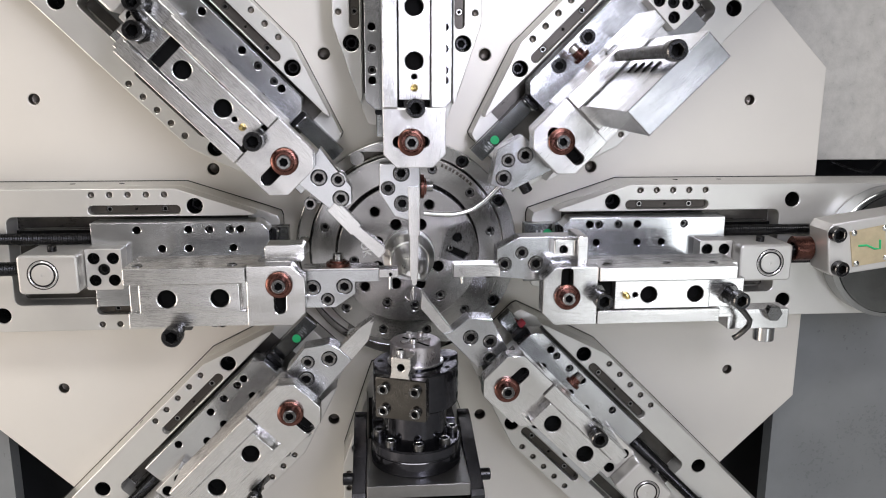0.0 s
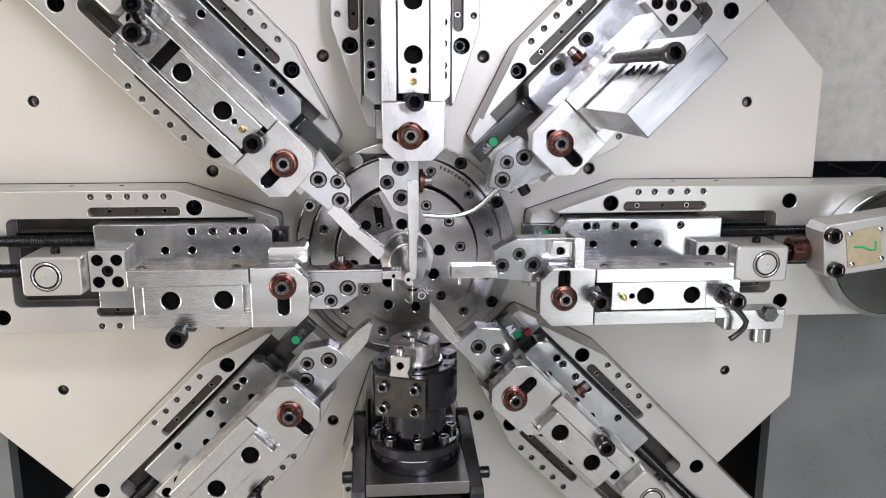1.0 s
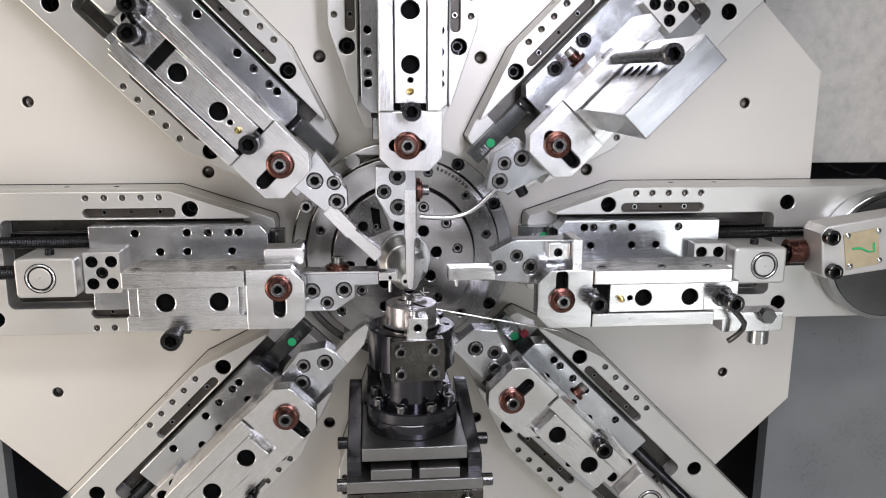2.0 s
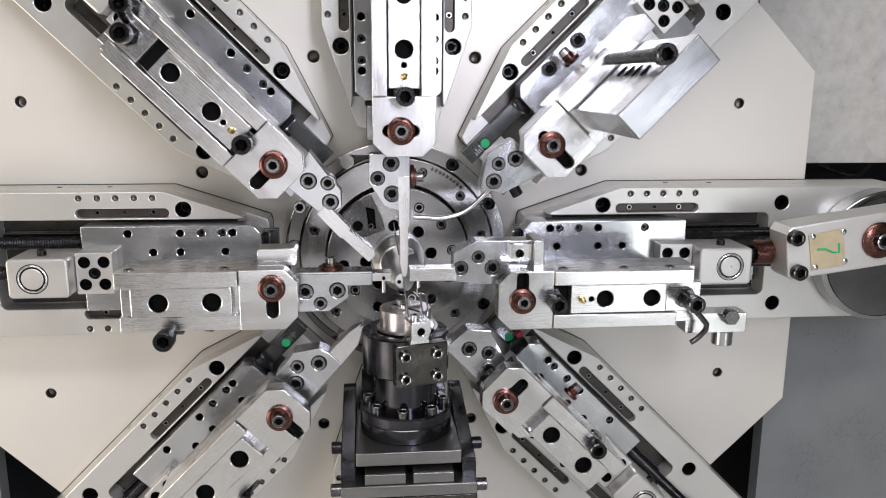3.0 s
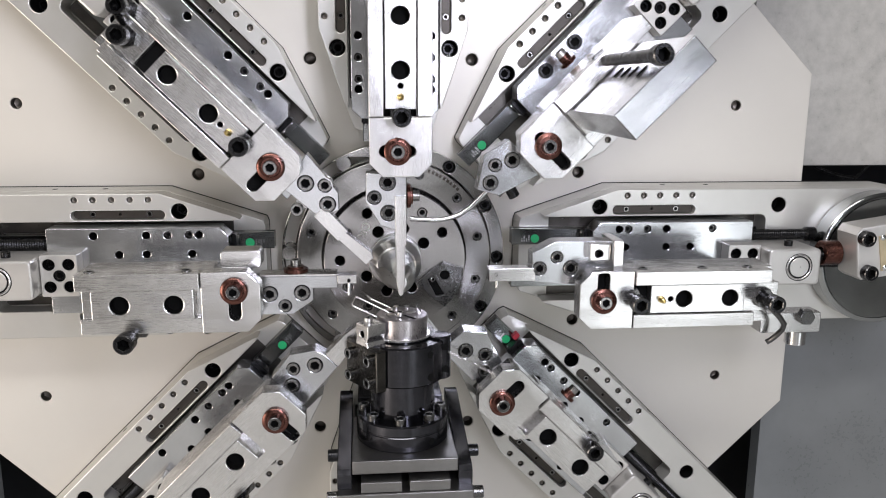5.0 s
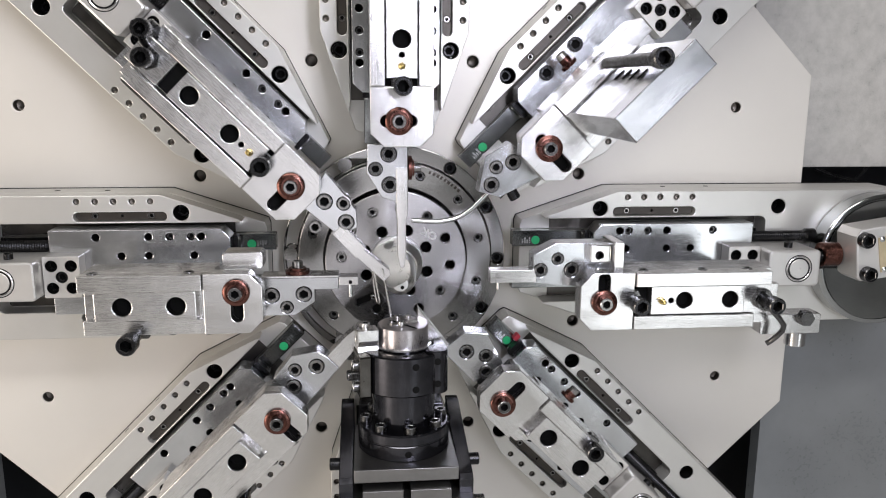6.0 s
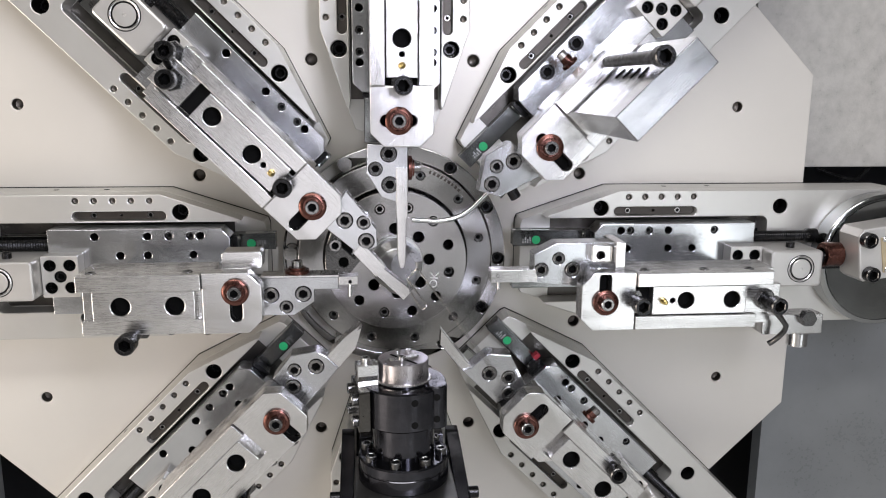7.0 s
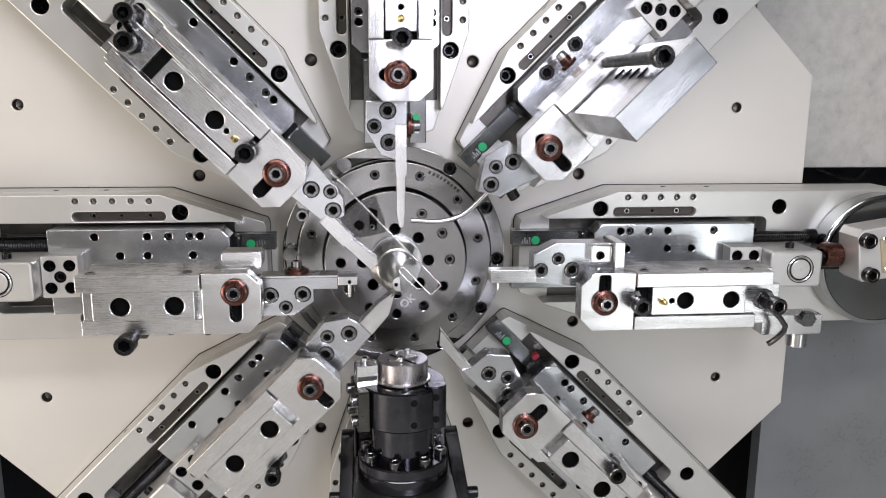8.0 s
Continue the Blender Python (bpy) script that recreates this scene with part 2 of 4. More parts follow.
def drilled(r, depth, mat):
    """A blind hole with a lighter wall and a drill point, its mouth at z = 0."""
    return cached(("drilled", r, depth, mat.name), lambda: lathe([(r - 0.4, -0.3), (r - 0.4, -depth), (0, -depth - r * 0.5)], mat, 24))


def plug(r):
    """A black disc painted as the shade in a small tapped hole, a hair proud of a curved face."""
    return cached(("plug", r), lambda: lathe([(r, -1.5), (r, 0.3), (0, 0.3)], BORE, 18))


def hexnut(r, h, mat):
    def make():
        return slab([(r * math.cos(math.pi / 3 * i), r * math.sin(math.pi / 3 * i)) for i in range(6)], 0, h, mat, bevel=0.8)
    return cached(("nut", r, h, mat.name), make)


def at(x, y, z, rx=0, ry=0, rz=0):
    return pose(x * MM, y * MM, z * MM, rx, ry, rz)


def part(name, me, parent, m=None, label=""):
    ob = new(name, me)
    ob.parent = parent
    if m is not None:
        ob.matrix_basis = m
    if label:
        tagged(ob, label)
    return ob


def thing(name, label, category, m=None, group="", kind=""):
    ob = new(name)
    ob.empty_display_size = 0.02
    if m is not None:
        ob.matrix_basis = m
    return tagged(ob, label, category, group, kind)


def axis(a):
    """The frame of the slide way at a degrees: x outward along the face, y across, z towards the viewer."""
    c, s = math.cos(radians(a)), math.sin(radians(a))
    return Matrix(((c, -s, 0, 0), (0, 0, -1, 0), (s, c, 0, 0), (0, 0, 0, 1)))


FACE = axis(0)


# ---- face plate and surroundings ----
def face_plate():
    t = thing("face_plate", "octagonal satin nickel machine face plate with drilled holes", "face plate", FACE)
    A, B = 673, 673 * math.tan(radians(22.5))
    outline = [(A, -B), (A, B), (B, A), (-B, A), (-A, B), (-A, -B), (-B, -A), (B, -A)]
    spots = [(595.4, 22.5 + 45 * k, 8.2) for k in range(8)] + [(320, 22.5 + 45 * k, 9.0) for k in range(8)]
    holes = [circle(r * math.cos(radians(a)), r * math.sin(radians(a)), d) for r, a, d in spots]
    holes.append(circle(0, 0, 150, 64))
    part("plate", slab(outline, -40, 0, PLATE, holes, 1.5), t)
    for r, a, d in spots:
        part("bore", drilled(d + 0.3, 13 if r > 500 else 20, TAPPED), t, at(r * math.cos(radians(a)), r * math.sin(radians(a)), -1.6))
    return t


def wall(name, x0, x1, y0, y1, z0, z1, mat, label, category):
    """A box in world metres, with eased edges."""
    me = slab(rect(x0 * 1000, x1 * 1000, y0 * 1000, y1 * 1000), z0 * 1000, z1 * 1000, mat, bevel=2)
    return tagged(new(name, me), label, category, kind="structure")


face_plate()
wall("wall_back", -1.6, 1.6, 0.30, 0.34, -1.2, 1.6, CAVITY_SHADE, "near-black sheet coloured as the unlit interior behind the face plate", "wall")
wall("wall_panel_east", 0.668, 1.6, 0.05, 0.08, -1.2, 0.083, CABINET, "grey painted sheet metal machine panel", "wall panel")
wall("wall_panel_east_upper", 0.60, 1.6, 0.06, 0.09, 0.125, 1.6, MOTTLED, "oil-specked grey painted machine panel", "wall panel")
wall("wall_panel_west", -1.6, -0.668, 0.05, 0.08, -1.2, 1.6, CABINET, "grey painted sheet metal machine panel", "wall panel")
# Unseen room shell, added for reflections; its pale floor throws light upward.
wall("floor", -3.2, 3.2, -4.2, 0.6, -1.25, -1.2, FLOOR, "unseen light grey floor, added to bounce light", "floor")
wall("ceiling", -3.2, 3.2, -4.2, 0.6, 2.2, 2.25, WHITE, "unseen grey ceiling, added to close the room", "ceiling")
wall("wall_south", -3.2, 3.2, -4.25, -4.2, -1.2, 2.2, WHITE, "plain unseen wall, added for reflections", "wall")
wall("wall_west", -3.25, -3.2, -4.2, 0.6, -1.2, 2.2, WHITE, "plain unseen wall, added for reflections", "wall")
wall("wall_east", 3.2, 3.25, -4.2, 0.6, -1.2, 2.2, WHITE, "plain unseen wall, added for reflections", "wall")


# ---- slide ways ----
def slide_bed(a):
    t = thing("slide_bed", "ground steel slide way bolted on the face plate", "slide way", axis(a), "slide ways round the quill")
    base = [(192, 50), (195, 58), (228, 69.5), (335, 105), (790, 105), (790, -105), (335, -105), (228, -69.5), (195, -58), (192, -50)]
    seam = [(x - (1.0 if x < 200 else 0.5), y + (1.0 if y > 0 else -1.0)) for x, y in base]
    # Added strip: draws the dark line of shadow and oil round the foot.
    part("gasket", slab(seam, 0.3, 1.4, SEAM_DARK, bevel=0.2), t, None, "thin dark strip for shadow and oil at the foot of the slide way")
    part("base", slab(base, 1.6, 50, BED, bevel=1.0), t)
    part("channel_floor", slab(rect(238, 570, -63.5, 63.5), 50.2, 51, GREASE_SHADE, bevel=0.2), t, None, "channel floor dark with grease and painted-in shade")
    for s in (1, -1):
        f = lambda pts: [(x, s * y) for x, y in pts][::s]
        end = [(561 + 10 * math.sin(q), 55 + 10 * math.cos(q)) for q in np.linspace(0, math.pi / 2, 7)]
        cheek = f([(224, 66), (232, 64.5), *end, (571, 0.02), (790, 0.02), (790, 104.8), (335, 104.8), (229, 69.4)])
        holes = [circle(308, s * 79, 11.5), circle(590, s * 80, 11.5), f(slot(328, 457, 74, 6.8))[::s]]
        holes += [circle(350 + 25.3 * i, s * 96, 4.4, 16) for i in range(5)]
        part("cheek", slab(cheek, 50.2, 85.4, BED, holes, 1.2), t)
        for u, v, r in ((308, 79, 11.6), (590, 80, 11.6)):
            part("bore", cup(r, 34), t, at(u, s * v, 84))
            part("screw", screw(8.8, 9, OXIDE), t, at(u + 1, s * v, 53))
        part("gib_strip", slab(f(slot(328.6, 456.4, 74, 6.2)), 60, 76, STRIP, [circle(352, s * 74, 4.9, 16), circle(392, s * 74, 2.0, 10), circle(430, s * 74, 4.9, 16)], 0.5), t, None, "dark recessed gib strip")
        for u in (352, 430):
            part("screw", screw(4.3, 4), t, at(u, s * 74, 72))
        for i in range(5):
            if i in (1, 3):
                part("side_bore", plug(4.0), t, at(424 if i == 1 else 495, s * 105, 30, -90 * s, 0, 0))
            part("bore", drilled(4.4, 4.5, TAPPED), t, at(350 + 25.3 * i, s * 96, 84.6))
    turn = Matrix(((0, 0, 1, 0), (1, 0, 0, 0), (0, 1, 0, 0), (0, 0, 0, 1)))
    profile = [(-12, 51.2), (12, 51.2), (12, 57), (8.5, 60), (8.5, 64), (12, 67), (12, 73), (11, 74), (-11, 74), (-12, 73), (-12, 67), (-8.5, 64), (-8.5, 60), (-12, 57)]
    side = -1 if a in (135, 180, 225) else 1
    if a != 270:
        threaded = [(0, 0)] + [(7.4 + (k % 2) * 0.9, 1 + k * 1.7) for k in range(134)]
        part("ball_screw", cached("ball_screw", lambda: lathe(threaded + [(11, 230), (11, 244), (0, 245)], OXIDE, 14)), t, at(400, 36 * side, 96.5, 0, 90, 0), "dark ribbed ball screw")
    dot = -32 if a in (90, 180, 225) else 32
    for v in (-33, 33):
        rail = part("guide_rail", slab([(x + v, y) for x, y in profile], 177, 559, RAIL, bevel=0.4, turn=turn), t, None, "polished linear guide rail" + (" with a green dot" if v * dot > 0 else ""))
        for u in (476, 516, 546):
            part("rail_bolt", cached("rail_bolt", lambda: lathe([(5.2, 74.05), (5.2, 74.3), (4.2, 74.3), (4.2, 74.15), (0, 74.15)], DARKSTEEL, 18)), rail, at(u, v, 0))
        part("seal", slab(rect(560, 563, v - 11, v + 11), 50.4, 73, OXIDE, bevel=0.4), rail)
        if v * dot > 0:
            part("green_dot", slab(circle(212, dot * 0.94, 6.5), 74.1, 74.5, GREEN, bevel=0.1), rail, None, "round green sticker")
            for k in range(4):
                part("etched_mark", slab(rect(191 + 3.6 * k, 193.4 + 3.6 * k, dot * 0.94 - 5, dot * 0.94 + (5 if k % 2 else 1)), 74.05, 74.2, MILLED, bevel=0.02), rail)
    return t


for k in range(8):
    slide_bed(45 * k)


# ---- flange and rotating quill ----
def flange_ring():
    t = thing("flange_ring", "turned steel flange ring bolted round the quill", "flange", FACE)
    outer = [circle(160 * math.cos(radians(a)), 160 * math.sin(radians(a)), 9.5, 20) for a in range(-2, 358, 30)]
    part("outer_ring", slab(circle(0, 0, 171, 96), 0.6, 38, TURNED, [circle(0, 0, 149.5, 96)] + outer, 1.2), t)
    inner_spots = [(131, 13 + 30 * k) for k in range(12)]
    inner = [circle(r * math.cos(radians(a)), r * math.sin(radians(a)), 6.8, 18) for r, a in inner_spots]
    part("inner_ring", slab(circle(0, 0, 147.5, 96), 0.6, 48, TURNED, [circle(0, 0, 109.8, 96)] + inner, 1.0), t)
    for a in range(-2, 358, 30):
        part("screw", screw(8, 10, OXIDE), t, at(160 * math.cos(radians(a)), 160 * math.sin(radians(a)), 20))
    for r, a in inner_spots:
        part("screw", screw(6.2, 8, DARKSTEEL), t, at(r * math.cos(radians(a)), r * math.sin(radians(a)), 36))
    for k in range(9):
        a = 68 - 2.6 * k
        part("etched_mark", cached(("mark", k % 3), lambda: slab(rect(-1.6, 1.6 + 0.6 * (k % 3), -2.4, 2.4), 48.1, 48.4, STRIP, bevel=0.05)), t, pose(0, 0, 0, 0, 0, a) @ at(141, 0, 0, 0, 0, -90))
    part("backing", slab(circle(0, 0, 148, 64), -30, 0.3, OXIDE, bevel=0.5), t)
    return t


def half_nose():
    """A turned nose with one side ground away on a slant, kept towards +x."""
    me = lathe([(0, 74.6), (37, 74.6), (37.5, 75.5), (37.5, 100), (36.5, 102), (29, 118), (27, 119), (26, 121), (25, 150), (23, 180), (17, 204), (10, 213), (0, 214)], NOSE, 64, 25)
    bm = bmesh.new()
    bm.from_mesh(me)
    foot, tip = Vector((-34, 0, 77)) * MM, Vector((0, 0, 214)) * MM
    run = (tip - foot).normalized()
    cut = bmesh.ops.bisect_plane(bm, geom=bm.verts[:] + bm.edges[:] + bm.faces[:], plane_co=foot, plane_no=Vector((-run.z, 0, run.x)), clear_outer=True, dist=1e-6)
    bmesh.ops.holes_fill(bm, edges=[e for e in bm.edges if e.is_boundary], sides=0)
    bm.to_mesh(me)
    bm.free()
    return finish(me, NOSE, 25)


def lettering(text, size, material_):
    cu = bpy.data.curves.new("letters", "FONT")
    cu.body, cu.size, cu.extrude, cu.align_x, cu.align_y = text, size * MM, 0.15 * MM, "CENTER", "CENTER"
    ob = bpy.data.objects.new("letters", cu)
    me = bpy.data.meshes.new_from_object(ob)
    bpy.data.objects.remove(ob)
    return finish(me, material_, 0)


def quill():
    """Its x axis points to the chalk mark."""
    t = thing("rotating_quill", "rotating turned steel quill disc with drilled holes and chalk letters", "quill", FACE)
    polar = lambda r, a: (r * math.cos(radians(a)), r * math.sin(radians(a)))
    spots = [(82, 15 + 30 * k, 7.6) for k in range(12) if k not in (5, 6, 7)] + [(49.5, 30 + 45 * k, 8.4) for k in range(8) if k != 4]
    part("disc", slab(circle(0, 0, 106.2, 96), 1, 72, DISC, [circle(*polar(r, a), d, 20) for r, a, d in spots], 1.0), t)
    for r, a, d in spots:
        part("bore", cup(d + 0.2, 26), t, at(*polar(r, a), 71))
        if r > 80 and a in (75, 105, 135, 285, 15):
            part("screw", screw(6.9, 8, DARKSTEEL if a in (15, 345, 315, 45) else TURNED), t, at(*polar(r, a), 62 if a in (75, 105, 135, 255, 285) else 54))
    part("chalk_letters", lettering("OK", 17, CHALK), t, at(65, 0, 72.3, 0, 0, 110), "white chalk letters")
    plate = [(64, 13), (70, 20), (101, 20), (105, 8), (105, -20), (94, -45), (58, -30), (44, -20), (56, 2)]
    clamp = part("dark_clamp", slab(plate, 72.2, 79, DARKSTEEL, [circle(78, 2, 7.6, 18), [(76, -33), (88, -27), (62, -4), (55, -12)]], 0.8), t, pose(0, 0, 0, 0, 0, 206), "dark steel clamp plate with a three-cornered pocket")
    part("bore", cup(7.7, 6), clamp, at(78, 2, 78.5))
    # Black floor fills the pocket with painted shade.
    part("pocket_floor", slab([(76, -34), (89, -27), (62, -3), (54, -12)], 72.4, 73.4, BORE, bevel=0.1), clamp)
    part("screw", screw(4.6, 5, MILLED), clamp, at(61, -10, 73.5, 0, 35, 0))
    part("boss", lathe([(0, 72.2), (39.5, 72.2), (39.5, 73.6), (38.8, 74.4), (0, 74.4)], NOSE, 64), t, None, "polished steel insert")
    nose = part("wire_guide", half_nose(), t, pose(0, 0, 0, 0, 0, 258), "polished steel nose cut to a slanting flat")
    # Black disc in place of the shaded wire hole.
    part("wire_hole", slab(circle(0, 0, 2.6, 14), 0, 0.6, BORE, bevel=0.1), nose, at(5, 0, 214.2))
    return t


flange_ring()
QUILL = quill()


def gap_cable():
    t = thing("cable", "thin black cable hanging in the dark panel gap", "cable")
    part("sheath", tube([(735, 70, 122), (760, 66, 112), (790, 64, 104), (810, 64, 104), (825, 66, 118), (838, 72, 130)], 3.2, OXIDE, 8), t)


gap_cable()


# ---- tool slides ----
def long_bolt(t, u, v, z0, z1, r=6.5, nut=True):
    """A set screw with a lock nut, standing up from the holder."""
    b = part("adjusting_screw", screw(r * 1.35, r * 1.9, OXIDE), t, at(u, v, z1 - r * 1.9), "black socket head adjusting screw")
    part("shank", cached(("shank", r, z1 - z0), lambda: lathe([(0, 0), (r * 0.9, 0), (r * 0.9, z1 - z0 - r * 1.9), (0, z1 - z0 - r * 1.9)], OXIDE, 20)), b, at(0, 0, z0 - z1 + r * 1.9))
    if nut:
        part("lock_nut", hexnut(r * 1.7, r * 1.1, DARKSTEEL), b, at(0, 0, z0 - z1 + r * 1.9))


def carriage(t, side=1, rod=True, drilled=True):
    spots = [(s * 50, u) for s in (1, -1) for u in (72, 86, 115, 144, 215)] + [(s * 23, u) for s in (1, -1) for u in (83, 145, 182)]
    if not drilled:
        spots = []
    out = [(44, -60), (278, -60), (278, 60), (44, 60), (32, 47), (32, -47)]
    block = part("carriage", cached(("carriage", drilled), lambda: slab(out, 76, 115, MILLED, [circle(u, v, 5.6, 18) for v, u in spots], 0.8)), t, None, "milled steel carriage block")
    for v, u in spots:
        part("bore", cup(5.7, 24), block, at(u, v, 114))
        if u in (86, 115) or (u == 215 and v > 0):
            part("screw", screw(5.0, 5, DARKSTEEL), block, at(u, v, 106))
    for v in (-33, 33):
        wiper = part("wiper_seal", cached("wiper", lambda: slab(rect(24, 31.6, -14, 14, 2), 75, 96, OXIDE, bevel=0.6)), block, at(0, v, 0), "black wiper seal on the guide rail")
        for q in (-8, 8):
            part("screw", screw(2.6, 2.4, BRIGHT), wiper, at(24, q, 86, 0, -90, 0))
    # five-hole clamp and the joint behind it
    f = [(u, v) for u in (242.5, 268.5) for v in (-15.5, 15.5)]
    clamp = part("clamp_block", cached("clamp", lambda: slab(rounded(231, 280, -29, 29, 2), 115.3, 140, CASTING, [circle(u, v, 8.2, 20) for u, v in f] + [circle(255.5, 0, 8.2, 20)], 0.8)), t)
    for u, v in f + [(255.5, 0)]:
        part("bore", cup(8.3, 22), clamp, at(u, v, 139))
        part("screw", screw(7.2, 7, OXIDE), clamp, at(u, v, 122 if v else 131))
    joint = part("joint_block", cached("joint", lambda: slab(rounded(281, 360, -27, 27, 6), 92, 166, CASTING, bevel=3)), t, None, "light painted joint block with a pin")
    part("pin_ring", cached("pin_ring", lambda: lathe([(20.5, -1), (20.5, 0.2), (19.4, 0.2), (19.2, -0.6)], BORE, 48)), joint, at(327, 0, 166.1), "dark seal ring round the pin")
    part("snap_ring", cached("snap_ring", lambda: lathe([(19, -1), (18.8, 0.5), (17.8, 1.0), (16.8, 0.5), (16.6, -1)], GROUND, 48)), joint, at(327, 0, 166.1))
    part("pin_seat", cached("pin_seat", lambda: lathe([(16.6, -1), (16.6, 0.15), (14.4, 0.15), (14.4, -1)], OXIDE, 48)), joint, at(327, 0, 166.1))
    part("pin", cached("pin", lambda: lathe([(14.4, -0.6), (14.4, 0.6), (13.6, 1.2), (2.2, 1.3), (1.6, 0.4), (0, 0.4)], CASTING, 40)), joint, at(327, 0, 166.1))
    part("lock_screw", screw(6, 8, OXIDE), joint, at(322, 27 * side, 140, -90 * side, 0, 0))
    if rod:
        part("push_rod", cached("push_rod", lambda: lathe([(0, 0)] + [(9 + (k % 2) * 0.9, 2 + k * 1.6) for k in range(90)] + [(0, 148)], OXIDE, 16)), joint, at(360, 0, 128, 0, 90, 0), "black threaded push rod")


def holder(t, kind, dv=0.0, inner=95.0, wv=0.0, slot_side=1, slot_dir=1, cut=False):
    """The tool holder on its riser: nose with the washer slot, rails and the inner clamp plate."""
    y = lambda pts: [(u, v + dv) for u, v in pts]
    part("riser", slab(y(rect(30, 178 if kind == "flat" else 225, -15, 15, 3)), 115.3, 212, MILLED, bevel=1.0), t)
    end = 186 if kind == "flat" else 232
    body = part("holder_body", slab(y(rect(30, end, -21 if cut else -38, 38)), 212.3, 262, GROUND, bevel=0.8), t)
    nose = y([(-31, -22), (-15, -38), (40, -38), (40, 38), (-15, 38), (-31, 22)])
    sl = slot_y(0, wv - (10 if slot_dir > 0 else 38), wv + (38 if slot_dir > 0 else 20), 7.5)
    if kind == "top":
        sl = slot_y(0, wv - 22, wv + 22, 7)
    n = part("nose_block", slab(nose, 254, 280, GROUND, [sl], 0.9), t)
    part("nose_core", slab(y(rect(-14, 40, -34, 34, 4)), 215, 253.8, MILLED, bevel=0.8), t)
    # Black floor: the shade in the slot put into colour.
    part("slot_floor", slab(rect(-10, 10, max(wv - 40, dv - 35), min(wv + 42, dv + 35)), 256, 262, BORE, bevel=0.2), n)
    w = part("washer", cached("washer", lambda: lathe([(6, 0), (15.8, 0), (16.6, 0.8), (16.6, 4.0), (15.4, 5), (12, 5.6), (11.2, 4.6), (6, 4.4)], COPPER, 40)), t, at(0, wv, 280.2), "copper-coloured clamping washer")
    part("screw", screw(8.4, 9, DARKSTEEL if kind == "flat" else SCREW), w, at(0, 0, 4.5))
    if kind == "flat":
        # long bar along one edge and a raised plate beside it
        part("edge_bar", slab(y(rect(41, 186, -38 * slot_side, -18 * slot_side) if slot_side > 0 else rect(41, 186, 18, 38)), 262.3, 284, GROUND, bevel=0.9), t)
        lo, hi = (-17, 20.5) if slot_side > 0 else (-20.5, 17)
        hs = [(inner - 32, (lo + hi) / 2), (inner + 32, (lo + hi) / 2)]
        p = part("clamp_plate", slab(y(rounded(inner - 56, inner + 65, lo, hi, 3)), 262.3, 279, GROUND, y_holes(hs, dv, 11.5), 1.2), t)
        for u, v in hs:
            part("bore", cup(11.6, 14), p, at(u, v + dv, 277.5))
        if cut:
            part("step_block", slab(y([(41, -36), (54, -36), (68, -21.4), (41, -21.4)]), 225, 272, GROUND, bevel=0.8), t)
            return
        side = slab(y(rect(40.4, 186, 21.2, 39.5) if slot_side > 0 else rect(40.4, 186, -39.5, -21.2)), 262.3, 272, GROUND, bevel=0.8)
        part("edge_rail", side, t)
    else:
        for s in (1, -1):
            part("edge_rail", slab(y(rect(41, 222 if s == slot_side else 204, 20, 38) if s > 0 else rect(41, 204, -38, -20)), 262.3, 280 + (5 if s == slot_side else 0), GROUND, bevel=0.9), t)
        # Black floor colours in the shade of the gaps round the clamp plate.
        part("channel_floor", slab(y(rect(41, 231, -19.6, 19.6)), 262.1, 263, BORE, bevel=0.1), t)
        p = part("clamp_plate", slab(y(rect(inner - 45, inner + 81, -18.6, 18.6)), 263.2, 279, GROUND, y_holes([(inner, 0), (inner + 62, 0)], dv, 11.0) + [circle(inner - 18, dv, 3.6, 14)], 0.8), t)
        for u in (inner, inner + 62):
            part("bore", cup(11.1, 13.8), p, at(u, dv, 278))
        part("bore", cup(3.7, 13.5), p, at(inner - 18, dv, 278))
        part("grease_nipple", cached("nipple", lambda: lathe([(0, 0), (4.4, 0), (4.4, 3), (2.6, 4), (2.6, 7), (3.4, 8), (3.2, 10), (1.2, 11.5), (0, 11.5)], BRASS, 12)), p, at(inner - 31, dv, 279), "small brass grease nipple")
        part("end_cap", slab(y(rect(190, 236, -19.4, 19.4)), 263.2, 276, GROUND, bevel=0.8), t)
        long_bolt(t, 41, dv, 262, 310, 8.4)
        long_bolt(t, 214, dv, 276.2, 320, 8.2)


def y_holes(hs, dv, r):
    return [circle(u, v + dv, r) for u, v in hs]


def tool(t, outline, screws, z0=205, z1=235, blade=None, blade_z=(208, 226), copper=None, heads=None):
    b = part("tool_block", slab(outline, z0, z1, MILLED, [circle(u, v, r * 1.23) for u, v, r in screws], 0.9), t, None, "milled steel tool block with socket screws")
    for u, v, r in screws:
        part("counterbore", cup(r * 1.27, 10), b, at(u, v, z1 - 0.8))
        part("screw", screw(r * 1.16, r * 1.2, heads), b, at(u, v, z1 - r * 0.85))
    if blade:
        part("tool_bit", slab(blade, *blade_z, GROUND, bevel=0.6), t, None, "ground steel forming tool bit")
    if copper:
        c = part("clamp_screw", cached("cw", lambda: lathe([(0, 0), (15, 0), (16, 1), (16, 5), (11, 6), (11, 8), (0, 8)], COPPER, 28)), b, copper, "copper-plated clamp screw")
        part("screw", screw(7, 9), c, at(0, 0, 8))


GROUP = "tool slides round the quill"


def slide(a, s, label):
    return thing("tool_slide", label, "tool slide", axis(a) @ at(s, 0, 0), GROUP)


SLIDES = {}
t = SLIDES["west"] = slide(180, 168, "ground steel tool slide with a stepped bar tool and copper washer")
carriage(t, -1)
holder(t, "flat", 4, 105, -11, 1)
